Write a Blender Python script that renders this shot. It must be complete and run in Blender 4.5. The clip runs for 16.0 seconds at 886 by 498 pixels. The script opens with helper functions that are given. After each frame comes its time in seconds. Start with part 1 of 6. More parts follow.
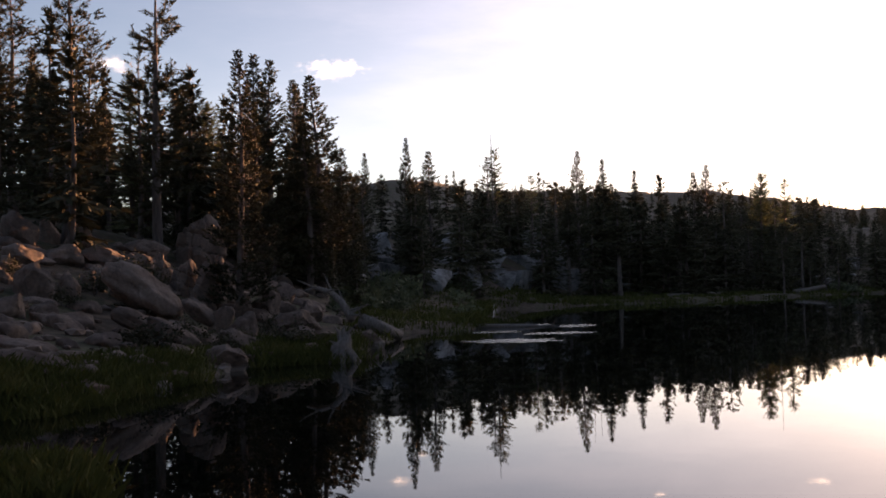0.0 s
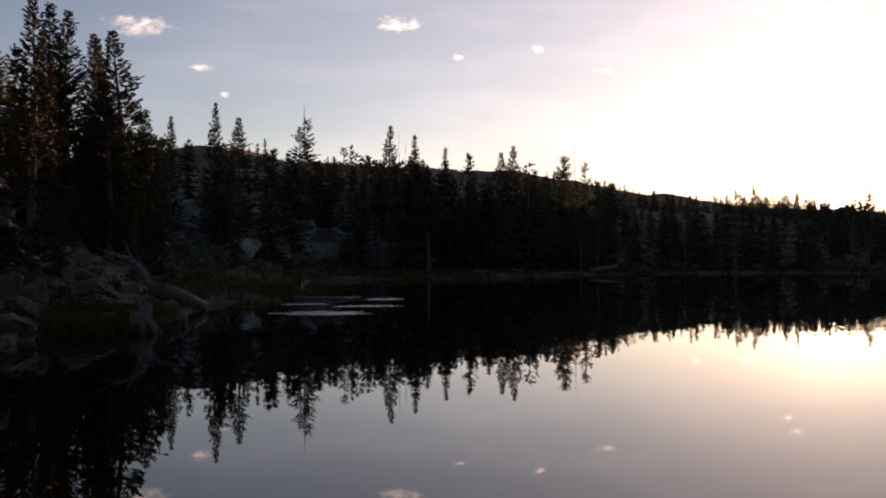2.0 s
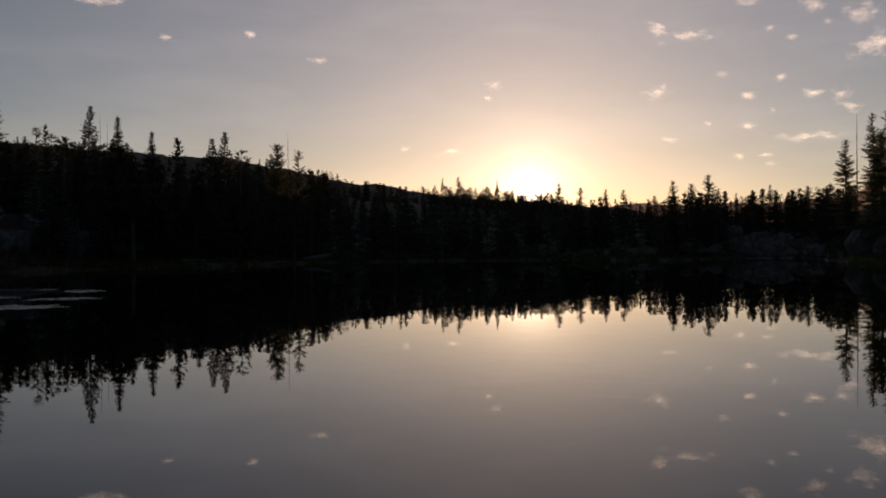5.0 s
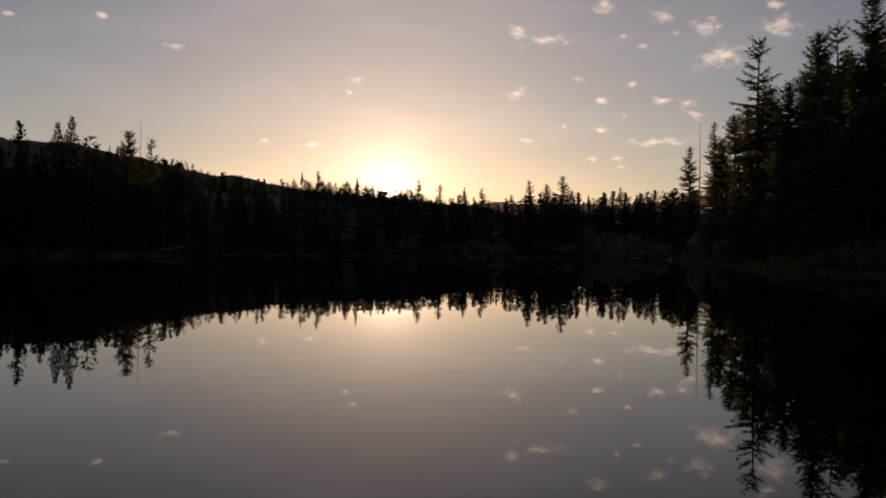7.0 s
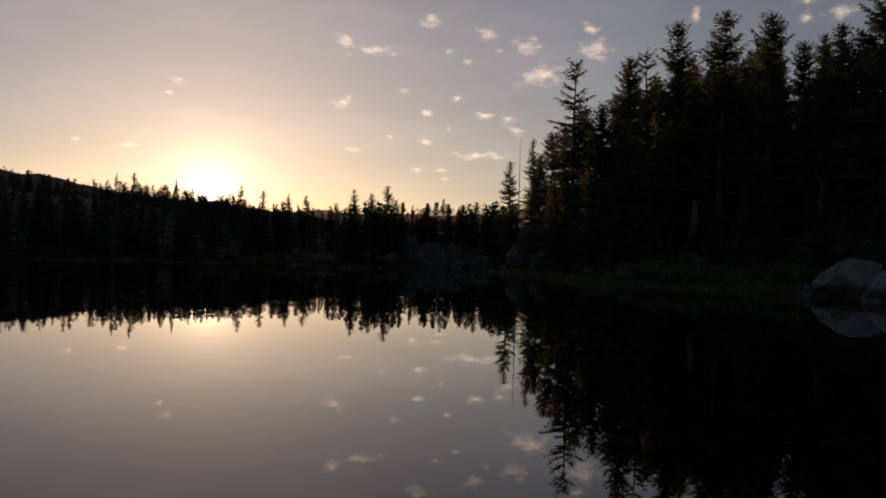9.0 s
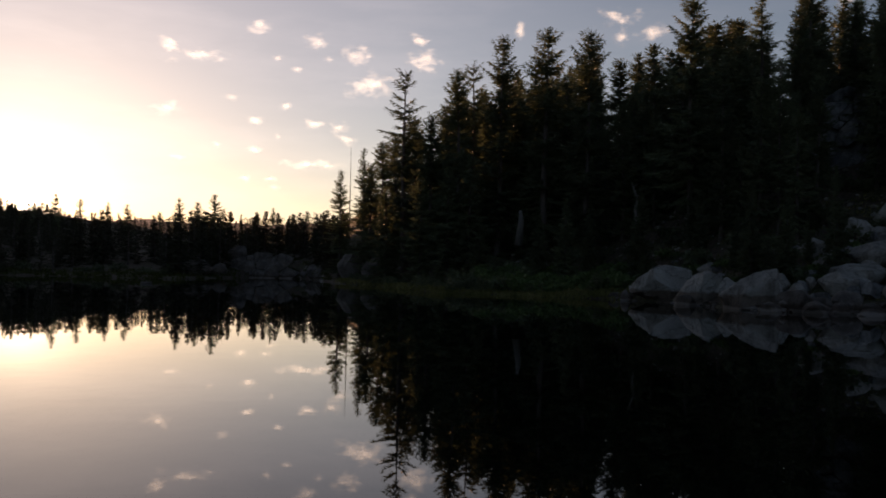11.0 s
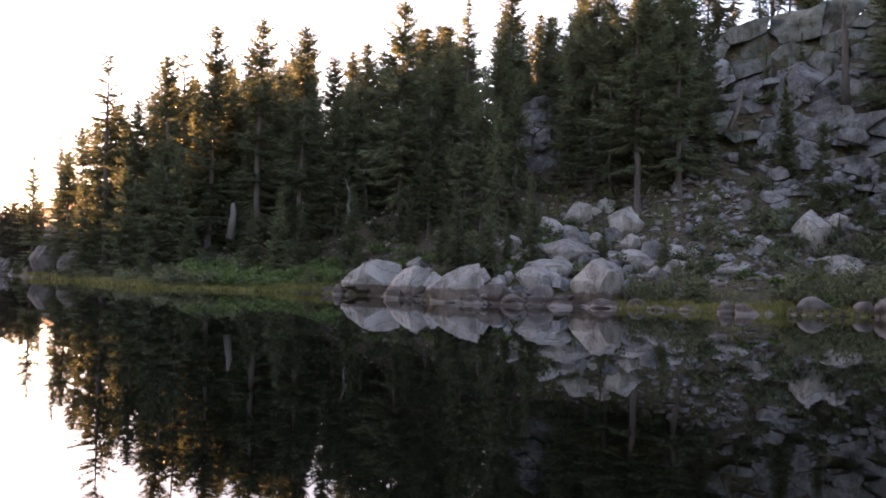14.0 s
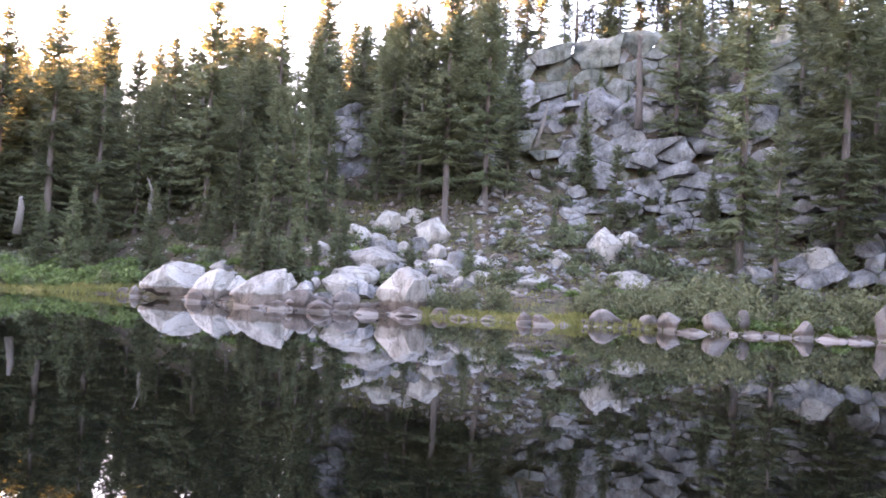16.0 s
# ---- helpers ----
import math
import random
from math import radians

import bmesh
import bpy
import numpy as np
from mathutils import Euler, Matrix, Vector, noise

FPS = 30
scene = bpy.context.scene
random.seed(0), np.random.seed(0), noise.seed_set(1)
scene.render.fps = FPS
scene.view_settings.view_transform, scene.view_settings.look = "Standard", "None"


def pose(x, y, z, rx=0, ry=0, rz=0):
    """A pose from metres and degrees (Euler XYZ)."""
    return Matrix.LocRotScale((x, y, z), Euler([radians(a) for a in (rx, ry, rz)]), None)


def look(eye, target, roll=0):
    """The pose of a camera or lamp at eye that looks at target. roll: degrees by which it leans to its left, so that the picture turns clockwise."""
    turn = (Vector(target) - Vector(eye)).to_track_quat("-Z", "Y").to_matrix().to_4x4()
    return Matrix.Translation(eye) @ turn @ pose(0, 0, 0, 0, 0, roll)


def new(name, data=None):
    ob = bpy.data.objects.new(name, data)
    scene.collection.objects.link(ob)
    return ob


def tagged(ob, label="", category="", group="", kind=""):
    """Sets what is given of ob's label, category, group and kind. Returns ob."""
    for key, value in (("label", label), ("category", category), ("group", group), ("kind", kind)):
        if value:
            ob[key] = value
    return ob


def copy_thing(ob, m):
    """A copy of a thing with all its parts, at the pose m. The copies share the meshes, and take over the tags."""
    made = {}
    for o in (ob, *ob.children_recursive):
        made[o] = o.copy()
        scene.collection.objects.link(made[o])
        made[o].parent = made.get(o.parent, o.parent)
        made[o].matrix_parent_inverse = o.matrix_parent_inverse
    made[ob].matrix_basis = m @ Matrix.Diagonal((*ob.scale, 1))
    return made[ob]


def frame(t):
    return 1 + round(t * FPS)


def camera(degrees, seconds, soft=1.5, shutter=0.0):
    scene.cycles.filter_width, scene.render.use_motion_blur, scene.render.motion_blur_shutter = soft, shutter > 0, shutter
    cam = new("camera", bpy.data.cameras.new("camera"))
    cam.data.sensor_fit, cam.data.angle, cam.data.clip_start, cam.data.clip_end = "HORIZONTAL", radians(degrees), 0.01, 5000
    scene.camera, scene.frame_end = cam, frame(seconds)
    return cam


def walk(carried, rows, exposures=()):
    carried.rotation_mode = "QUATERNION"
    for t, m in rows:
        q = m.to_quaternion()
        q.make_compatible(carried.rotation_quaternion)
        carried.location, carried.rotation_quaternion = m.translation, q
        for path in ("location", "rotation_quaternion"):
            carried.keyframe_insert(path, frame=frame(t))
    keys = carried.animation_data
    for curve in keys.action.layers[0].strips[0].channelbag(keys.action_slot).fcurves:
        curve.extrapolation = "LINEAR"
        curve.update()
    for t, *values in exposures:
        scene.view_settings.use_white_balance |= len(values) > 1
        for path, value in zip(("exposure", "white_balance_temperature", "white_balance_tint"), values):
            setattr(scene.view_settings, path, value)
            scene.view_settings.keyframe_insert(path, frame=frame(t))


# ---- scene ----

# ---------- the camera: a person on the bank turns to the right ----------
EYE = 1.8
cam = camera(50.74, 16.0, soft=1.7, shutter=0.3)
TURN = [
    (0, 0.00, 2.47, 1.67), (0.5, -2.07, 2.27, 1.45), (1, -4.66, 2.10, 1.19), (1.5, -7.95, 1.50, 0.79),
    (2, -11.63, 0.62, 0.22), (2.5, -14.84, 0.29, 0.04), (3, -17.61, 0.32, 0.24), (3.5, -20.32, 0.36, 0.29),
    (4, -24.14, 0.49, 0.41), (4.5, -26.84, 0.16, 0.48), (7, -37.69, -0.38, -0.79), (7.5, -40.14, -0.50, -0.77),
    (8, -43.28, -0.47, -1.29), (10.5, -55.68, 1.43, -1.37), (11, -58.78, 1.25, -1.32), (11.5, -61.77, 1.41, -1.79),
    (12, -64.99, 1.58, -2.07), (12.5, -68.09, 1.65, -2.31), (13, -70.80, 1.70, -2.28), (13.5, -73.93, 1.74, -1.94),
    (14, -76.24, 1.32, -1.48), (14.5, -78.96, 1.00, -1.68), (15, -82.23, 1.17, -2.57), (15.5, -85.17, 1.79, -2.71),
    (16, -88.03, 2.21, -3.07)]
EXPOSURE = [(t, stops, kelvin, tint) for t, stops, kelvin, tint in (
    (0.0, 2.0, 7700, 36), (0.7, 1.8, 7600, 35), (1.5, 1.32, 7400, 33), (2.5, 0.6, 7200, 30), (3.5, 0.03, 7100, 28), (4.7, -0.36, 7200, 28), (8.2, -0.42, 7300, 28),
    (10.3, 0.05, 7300, 28), (11.0, 0.45, 7300, 28), (12.0, 1.08, 7400, 30), (12.5, 1.52, 7500, 32), (13.0, 2.15, 7600, 35), (13.5, 2.85, 8200, 36),
    (14.0, 3.95, 8400, 45), (14.5, 4.9, 8250, 48), (15.0, 5.55, 8250, 49), (16.0, 5.85, 8300, 49))]
walk(cam, [(t, pose(0, 0, EYE, 90 + p, r, y)) for t, y, p, r in TURN], EXPOSURE)

# ---------- sky and sun: low sun just over the far trees ----------
SUN_AZ, SUN_EL = 34.4, 3.1


def toward(az, el):
    a, e = radians(az), radians(el)
    return Vector((math.sin(a) * math.cos(e), math.cos(a) * math.cos(e), math.sin(e)))


def make_world():
    w = bpy.data.worlds.new("evening_sky")
    w.use_nodes = True
    scene.world = w
    nt = w.node_tree
    nt.nodes.clear()
    out = nt.nodes.new("ShaderNodeOutputWorld")
    sky = nt.nodes.new("ShaderNodeTexSky")
    sky.sky_type = "NISHITA"
    sky.sun_disc = False
    sky.sun_elevation, sky.sun_rotation = radians(SUN_EL), radians(SUN_AZ)
    sky.altitude, sky.air_density, sky.dust_density, sky.ozone_density = 2200, 1.0, 1.0, 1.5
    base = nt.nodes.new("ShaderNodeBackground")
    base.inputs["Strength"].default_value = 0.085
    nt.links.new(sky.outputs[0], base.inputs[0])
    geo = nt.nodes.new("ShaderNodeTexCoord")
    dot = nt.nodes.new("ShaderNodeVectorMath")
    dot.operation = "DOT_PRODUCT"
    nt.links.new(geo.outputs["Generated"], dot.inputs[0])
    dot.inputs[1].default_value = toward(SUN_AZ, SUN_EL)
    clamp = nt.nodes.new("ShaderNodeMath")
    clamp.operation = "MAXIMUM"
    clamp.inputs[1].default_value = 0.0
    nt.links.new(dot.outputs["Value"], clamp.inputs[0])
    last = base
    # scattered light round the sun, from the bright core to the wide haze
    for power, strength, col in ((26000, 14.0, (1.0, 0.86, 0.62)), (2600, 1.2, (1.0, 0.84, 0.58)), (600, 0.62, (1.0, 0.82, 0.56)), (70, 0.27, (1.0, 0.80, 0.55)), (6, 0.225, (1.0, 0.92, 0.84))):
        po = nt.nodes.new("ShaderNodeMath")
        po.operation = "POWER"
        po.inputs[1].default_value = power
        nt.links.new(clamp.outputs[0], po.inputs[0])
        mul = nt.nodes.new("ShaderNodeMath")
        mul.operation = "MULTIPLY"
        mul.inputs[1].default_value = strength
        nt.links.new(po.outputs[0], mul.inputs[0])
        glow = nt.nodes.new("ShaderNodeBackground")
        glow.inputs[0].default_value = (*col, 1)
        nt.links.new(mul.outputs[0], glow.inputs["Strength"])
        add = nt.nodes.new("ShaderNodeAddShader")
        nt.links.new(last.outputs[0], add.inputs[0])
        nt.links.new(glow.outputs[0], add.inputs[1])
        last = add
    # thin streaks of high cloud, lit towards the sun
    mp = nt.nodes.new("ShaderNodeMapping")
    mp.inputs["Rotation"].default_value, mp.inputs["Scale"].default_value = (0.12, 0.1, 0.5), (3.0, 3.0, 13.0)
    nt.links.new(geo.outputs["Generated"], mp.inputs[0])
    n = nt.nodes.new("ShaderNodeTexNoise")
    n.inputs["Scale"].default_value, n.inputs["Detail"].default_value, n.inputs["Roughness"].default_value = 1.3, 6, 0.6
    nt.links.new(mp.outputs[0], n.inputs["Vector"])
    mr = nt.nodes.new("ShaderNodeMapRange")
    mr.inputs["From Min"].default_value, mr.inputs["From Max"].default_value, mr.inputs["To Max"].default_value = 0.42, 0.78, 0.11
    nt.links.new(n.outputs["Fac"], mr.inputs[0])
    near = nt.nodes.new("ShaderNodeMath")
    near.operation = "POWER"
    near.inputs[1].default_value = 4
    nt.links.new(clamp.outputs[0], near.inputs[0])
    mul = nt.nodes.new("ShaderNodeMath")
    mul.operation = "MULTIPLY"
    nt.links.new(near.outputs[0], mul.inputs[0])
    nt.links.new(mr.outputs[0], mul.inputs[1])
    veil = nt.nodes.new("ShaderNodeBackground")
    veil.inputs[0].default_value = (1.0, 0.90, 0.80, 1)
    nt.links.new(mul.outputs[0], veil.inputs["Strength"])
    add = nt.nodes.new("ShaderNodeAddShader")
    nt.links.new(last.outputs[0], add.inputs[0])
    nt.links.new(veil.outputs[0], add.inputs[1])
    nt.links.new(add.outputs[0], out.inputs[0])


make_world()
sun = new("sun", bpy.data.lights.new("sun", "SUN"))
sun.data.energy, sun.data.angle, sun.data.color = 4.8, radians(0.5), (1.0, 0.57, 0.28)
sun.matrix_world = look(toward(SUN_AZ, SUN_EL) * 500, (0, 0, 0))


# ---------- materials ----------
def ramp_material(name, stops, scale, rough, bump=0.0, bump_scale=None, detail=6, spec=0.3, stretch=(1, 1, 1), fine=None, translucent=None, per_object=0.0, random_island=0.0, streaks=None, joints=0.5):
    m = bpy.data.materials.new(name)
    m.use_nodes = True
    nt = m.node_tree
    b = nt.nodes["Principled BSDF"]
    b.inputs["Roughness"].default_value = rough
    b.inputs["Specular IOR Level"].default_value = spec
    tc = nt.nodes.new("ShaderNodeNewGeometry")
    mp = nt.nodes.new("ShaderNodeMapping")
    mp.inputs["Scale"].default_value = stretch
    nt.links.new(tc.outputs["Position"], mp.inputs[0])
    n = nt.nodes.new("ShaderNodeTexNoise")
    n.inputs["Scale"].default_value, n.inputs["Detail"].default_value, n.inputs["Roughness"].default_value = scale, detail, 0.62
    nt.links.new(mp.outputs[0], n.inputs["Vector"])
    r = nt.nodes.new("ShaderNodeValToRGB")
    els = r.color_ramp.elements
    while len(els) < len(stops):
        els.new(0.5)
    for e, (p, c) in zip(els, stops):
        e.position, e.color = p, (*c, 1)
    nt.links.new(n.outputs["Fac"], r.inputs[0])
    col = r.outputs[0]
    if fine:
        n2 = nt.nodes.new("ShaderNodeTexNoise")
        n2.inputs["Scale"].default_value, n2.inputs["Detail"].default_value = fine[0], 4
        nt.links.new(mp.outputs[0], n2.inputs["Vector"])
        r2 = nt.nodes.new("ShaderNodeValToRGB")
        r2.color_ramp.elements[0].position, r2.color_ramp.elements[1].position = 0.35, 0.65
        r2.color_ramp.elements[0].color, r2.color_ramp.elements[1].color = (*fine[1], 1), (*fine[2], 1)
        nt.links.new(n2.outputs["Fac"], r2.inputs[0])
        mx = nt.nodes.new("ShaderNodeMix")
        mx.data_type, mx.blend_type = "RGBA", "MULTIPLY"
        mx.inputs["Factor"].default_value = 1.0
        nt.links.new(col, mx.inputs["A"])
        nt.links.new(r2.outputs[0], mx.inputs["B"])
        col = mx.outputs["Result"]
    if streaks:
        n4 = nt.nodes.new("ShaderNodeTexNoise")
        n4.inputs["Scale"].default_value, n4.inputs["Detail"].default_value, n4.inputs["Roughness"].default_value = 1.0, 7, 0.7
        mp4 = nt.nodes.new("ShaderNodeMapping")
        mp4.inputs["Scale"].default_value = (1.5, 1.5, 0.35)
        nt.links.new(tc.outputs["Position"], mp4.inputs[0])
        nt.links.new(mp4.outputs[0], n4.inputs["Vector"])
        r4 = nt.nodes.new("ShaderNodeValToRGB")
        r4.color_ramp.elements[0].position, r4.color_ramp.elements[1].position = 0.34, 0.52
        r4.color_ramp.elements[0].color, r4.color_ramp.elements[1].color = (*streaks, 1), (1, 1, 1, 1)
        nt.links.new(n4.outputs["Fac"], r4.inputs[0])
        # thin dark joints
        vo = nt.nodes.new("ShaderNodeTexVoronoi")
        vo.feature = "DISTANCE_TO_EDGE"
        vo.inputs["Scale"].default_value = 0.55
        wob = nt.nodes.new("ShaderNodeVectorMath")
        wob.operation = "MULTIPLY_ADD"
        wob.inputs[1].default_value = (1.1, 1.1, 1.1)
        nt.links.new(n4.outputs["Color"], wob.inputs[0])
        nt.links.new(tc.outputs["Position"], wob.inputs[2])
        nt.links.new(wob.outputs[0], vo.inputs["Vector"])
        jr = nt.nodes.new("ShaderNodeMapRange")
        jr.inputs["From Max"].default_value, jr.inputs["To Min"].default_value = 0.025, 1 - joints
        nt.links.new(vo.outputs["Distance"], jr.inputs[0])
        for src in (r4.outputs[0], jr.outputs[0]):
            mx4 = nt.nodes.new("ShaderNodeMix")
            mx4.data_type, mx4.blend_type = "RGBA", "MULTIPLY"
            mx4.inputs["Factor"].default_value = 1.0
            nt.links.new(col, mx4.inputs["A"])
            nt.links.new(src, mx4.inputs["B"])
            col = mx4.outputs["Result"]
    if per_object or random_island:
        hs = nt.nodes.new("ShaderNodeHueSaturation")
        src = nt.nodes.new("ShaderNodeObjectInfo").outputs["Random"] if per_object else tc.outputs["Random Per Island"]
        mr = nt.nodes.new("ShaderNodeMapRange")
        amount = per_object or random_island
        mr.inputs["To Min"].default_value, mr.inputs["To Max"].default_value = 1 - amount, 1 + amount
        nt.links.new(src, mr.inputs[0])
        nt.links.new(mr.outputs[0], hs.inputs["Value"])
        nt.links.new(col, hs.inputs["Color"])
        col = hs.outputs[0]
    nt.links.new(col, b.inputs["Base Color"])
    if bump:
        bp = nt.nodes.new("ShaderNodeBump")
        bp.inputs["Strength"].default_value, bp.inputs["Distance"].default_value = 0.8, bump
        nb = nt.nodes.new("ShaderNodeTexNoise")
        nb.inputs["Scale"].default_value, nb.inputs["Detail"].default_value = bump_scale or scale * 3, 8
        nt.links.new(mp.outputs[0], nb.inputs["Vector"])
        nt.links.new(nb.outputs["Fac"], bp.inputs["Height"])
        nt.links.new(bp.outputs[0], b.inputs["Normal"])
    if translucent:
        tr = nt.nodes.new("ShaderNodeBsdfTranslucent")
        nt.links.new(col, tr.inputs[0])
        ms = nt.nodes.new("ShaderNodeMixShader")
        ms.inputs[0].default_value = translucent
        nt.links.new(b.outputs[0], ms.inputs[1])
        nt.links.new(tr.outputs[0], ms.inputs[2])
        nt.links.new(ms.outputs[0], nt.nodes["Material Output"].inputs["Surface"])
    return m


NEEDLES = ramp_material("needles", [(0.25, (0.060, 0.077, 0.044)), (0.55, (0.108, 0.129, 0.068)), (0.8, (0.170, 0.181, 0.096))], 0.8, 0.6, translucent=0.28, per_object=0.30)
# Needles for pines and far woods; backlit shade is put into the darker colour.
NEEDLES_SHADED = ramp_material("shaded_needles", [(0.25, (0.034, 0.036, 0.021)), (0.55, (0.058, 0.056, 0.032)), (0.8, (0.088, 0.080, 0.044))], 0.8, 0.65, translucent=0.10, per_object=0.25, spec=0.15)
BARK = ramp_material("bark", [(0.3, (0.066, 0.053, 0.047)), (0.6, (0.135, 0.112, 0.101)), (0.8, (0.21, 0.182, 0.168))], 3, 0.9, bump=0.03, stretch=(4, 4, 0.6))
DEADWOOD = ramp_material("weathered_wood", [(0.3, (0.09, 0.08, 0.07)), (0.6, (0.19, 0.17, 0.155)), (0.85, (0.31, 0.285, 0.26))], 3, 0.85, bump=0.03, stretch=(5, 5, 0.5))
GRANITE = ramp_material("pale_granite", [(0.28, (0.198, 0.185, 0.165)), (0.42, (0.310, 0.291, 0.262)), (0.58, (0.412, 0.388, 0.352)), (0.8, (0.488, 0.461, 0.420))], 0.55, 0.88, bump=0.05, bump_scale=2.2, fine=(9, (0.80, 0.80, 0.80), (1, 1, 1)), per_object=0.12, streaks=(0.50, 0.48, 0.46), joints=0.5)
# Granite toned below the boulders' colour, which holds their brighter sky light.
GRANITE_CLIFF = ramp_material("cliff_granite", [(0.28, (0.088, 0.086, 0.082)), (0.45, (0.180, 0.178, 0.172)), (0.60, (0.290, 0.288, 0.282)), (0.78, (0.405, 0.402, 0.396))], 0.5, 0.9, bump=0.06, bump_scale=2.0, fine=(8, (0.75, 0.75, 0.75), (1, 1, 1)), per_object=0.18, streaks=(0.42, 0.41, 0.40), joints=0.45)
# Granite of the point; the reddish light on it is put into the colour.
GRANITE_WARM = ramp_material("reddened_granite", [(0.28, (0.088, 0.062, 0.050)), (0.5, (0.18, 0.132, 0.108)), (0.75, (0.31, 0.238, 0.198))], 0.6, 0.85, bump=0.04, bump_scale=2.5, fine=(11, (0.7, 0.7, 0.7), (1, 1, 1)), per_object=0.15, streaks=(0.55, 0.53, 0.5), joints=0.35)
GRANITE_SHORE = ramp_material("shore_granite", [(0.28, (0.09, 0.076, 0.067)), (0.5, (0.18, 0.155, 0.138)), (0.75, (0.30, 0.268, 0.245))], 0.8, 0.85, bump=0.04, bump_scale=2.5, fine=(11, (0.7, 0.7, 0.7), (1, 1, 1)), per_object=0.18, streaks=(0.55, 0.53, 0.5), joints=0.0)
GRANITE_GREEN = ramp_material("lichen_granite", [(0.30, (0.050, 0.054, 0.047)), (0.42, (0.113, 0.120, 0.097)), (0.52, (0.180, 0.186, 0.158)), (0.62, (0.248, 0.252, 0.234)), (0.75, (0.333, 0.333, 0.320))], 0.42, 0.9, bump=0.07, bump_scale=1.6, fine=(7, (0.7, 0.72, 0.7), (1, 1, 1)), per_object=0.16, streaks=(0.45, 0.44, 0.43), joints=0.3)
GRASS = ramp_material("grass_blades", [(0.3, (0.040, 0.050, 0.013)), (0.55, (0.072, 0.080, 0.022)), (0.8, (0.13, 0.118, 0.042))], 0.9, 0.75, translucent=0.18, random_island=0.25, spec=0.12)
SEDGE = ramp_material("sedge_blades", [(0.3, (0.12, 0.135, 0.035)), (0.5, (0.19, 0.185, 0.06)), (0.75, (0.32, 0.27, 0.12))], 0.5, 0.7, translucent=0.3, random_island=0.25)
LEAVES = ramp_material("willow_leaves", [(0.3, (0.085, 0.10, 0.052)), (0.55, (0.155, 0.168, 0.088)), (0.8, (0.25, 0.242, 0.13))], 1.2, 0.6, translucent=0.3, random_island=0.25)
HERBS = ramp_material("herb_leaves", [(0.3, (0.075, 0.125, 0.040)), (0.6, (0.12, 0.18, 0.06)), (0.8, (0.17, 0.21, 0.08))], 0.8, 0.6, translucent=0.3, random_island=0.25)


def ground_material():
    m = ramp_material("forest_floor", [(0.3, (0.055, 0.042, 0.032)), (0.48, (0.10, 0.076, 0.056)), (0.58, (0.075, 0.078, 0.040)), (0.7, (0.125, 0.098, 0.072)), (0.85, (0.20, 0.18, 0.155))], 0.35, 0.95, bump=0.12, bump_scale=1.6, fine=(3.4, (0.5, 0.5, 0.48), (1.2, 1.15, 1.1)))
    nt = m.node_tree
    b = nt.nodes["Principled BSDF"]
    old = b.inputs["Base Color"].links[0].from_socket
    # bare granite where the ground is steep
    geo = nt.nodes.new("ShaderNodeNewGeometry")
    sep = nt.nodes.new("ShaderNodeSeparateXYZ")
    nt.links.new(geo.outputs["True Normal"], sep.inputs[0])
    n = nt.nodes.new("ShaderNodeTexNoise")
    n.inputs["Scale"].default_value, n.inputs["Detail"].default_value = 0.22, 7
    nt.links.new(geo.outputs["Position"], n.inputs["Vector"])
    mr = nt.nodes.new("ShaderNodeMapRange")
    mr.inputs["From Min"].default_value, mr.inputs["From Max"].default_value = 0.62, 0.48
    nt.links.new(sep.outputs["Z"], mr.inputs[0])
    ad = nt.nodes.new("ShaderNodeMath")
    ad.operation = "MULTIPLY_ADD"
    nt.links.new(n.outputs["Fac"], ad.inputs[0])
    ad.inputs[1].default_value, ad.inputs[2].default_value = 3.4, -2.15
    ad2 = nt.nodes.new("ShaderNodeMath")
    ad2.use_clamp = True
    nt.links.new(mr.outputs[0], ad2.inputs[0])
    nt.links.new(ad.outputs[0], ad2.inputs[1])
    rock = nt.nodes.new("ShaderNodeValToRGB")
    rock.color_ramp.elements[0].position, rock.color_ramp.elements[1].position = 0.35, 0.7
    rock.color_ramp.elements[0].color, rock.color_ramp.elements[1].color = (0.20, 0.195, 0.185, 1), (0.42, 0.41, 0.39, 1)
    n3 = nt.nodes.new("ShaderNodeTexNoise")
    n3.inputs["Scale"].default_value, n3.inputs["Detail"].default_value = 0.9, 8
    nt.links.new(geo.outputs["Position"], n3.inputs["Vector"])
    nt.links.new(n3.outputs["Fac"], rock.inputs[0])
    mx = nt.nodes.new("ShaderNodeMix")
    mx.data_type = "RGBA"
    nt.links.new(ad2.outputs[0], mx.inputs["Factor"])
    nt.links.new(old, mx.inputs["A"])
    nt.links.new(rock.outputs[0], mx.inputs["B"])
    nt.links.new(mx.outputs["Result"], b.inputs["Base Color"])
    return m


def water_material():
    m = bpy.data.materials.new("still_lake_water")
    m.use_nodes = True
    nt = m.node_tree
    b = nt.nodes["Principled BSDF"]
    b.inputs["Base Color"].default_value = (0.0018, 0.0025, 0.0018, 1)
    b.inputs["Roughness"].default_value = 0.012
    b.inputs["IOR"].default_value = 1.333
    geo = nt.nodes.new("ShaderNodeNewGeometry")
    n = nt.nodes.new("ShaderNodeTexNoise")
    n.inputs["Scale"].default_value, n.inputs["Detail"].default_value = 1.1, 2
    nt.links.new(geo.outputs["Position"], n.inputs["Vector"])
    bp = nt.nodes.new("ShaderNodeBump")
    bp.inputs["Strength"].default_value, bp.inputs["Distance"].default_value = 1.0, 0.0009
    nt.links.new(n.outputs["Fac"], bp.inputs["Height"])
    nt.links.new(bp.outputs[0], b.inputs["Normal"])
    return m


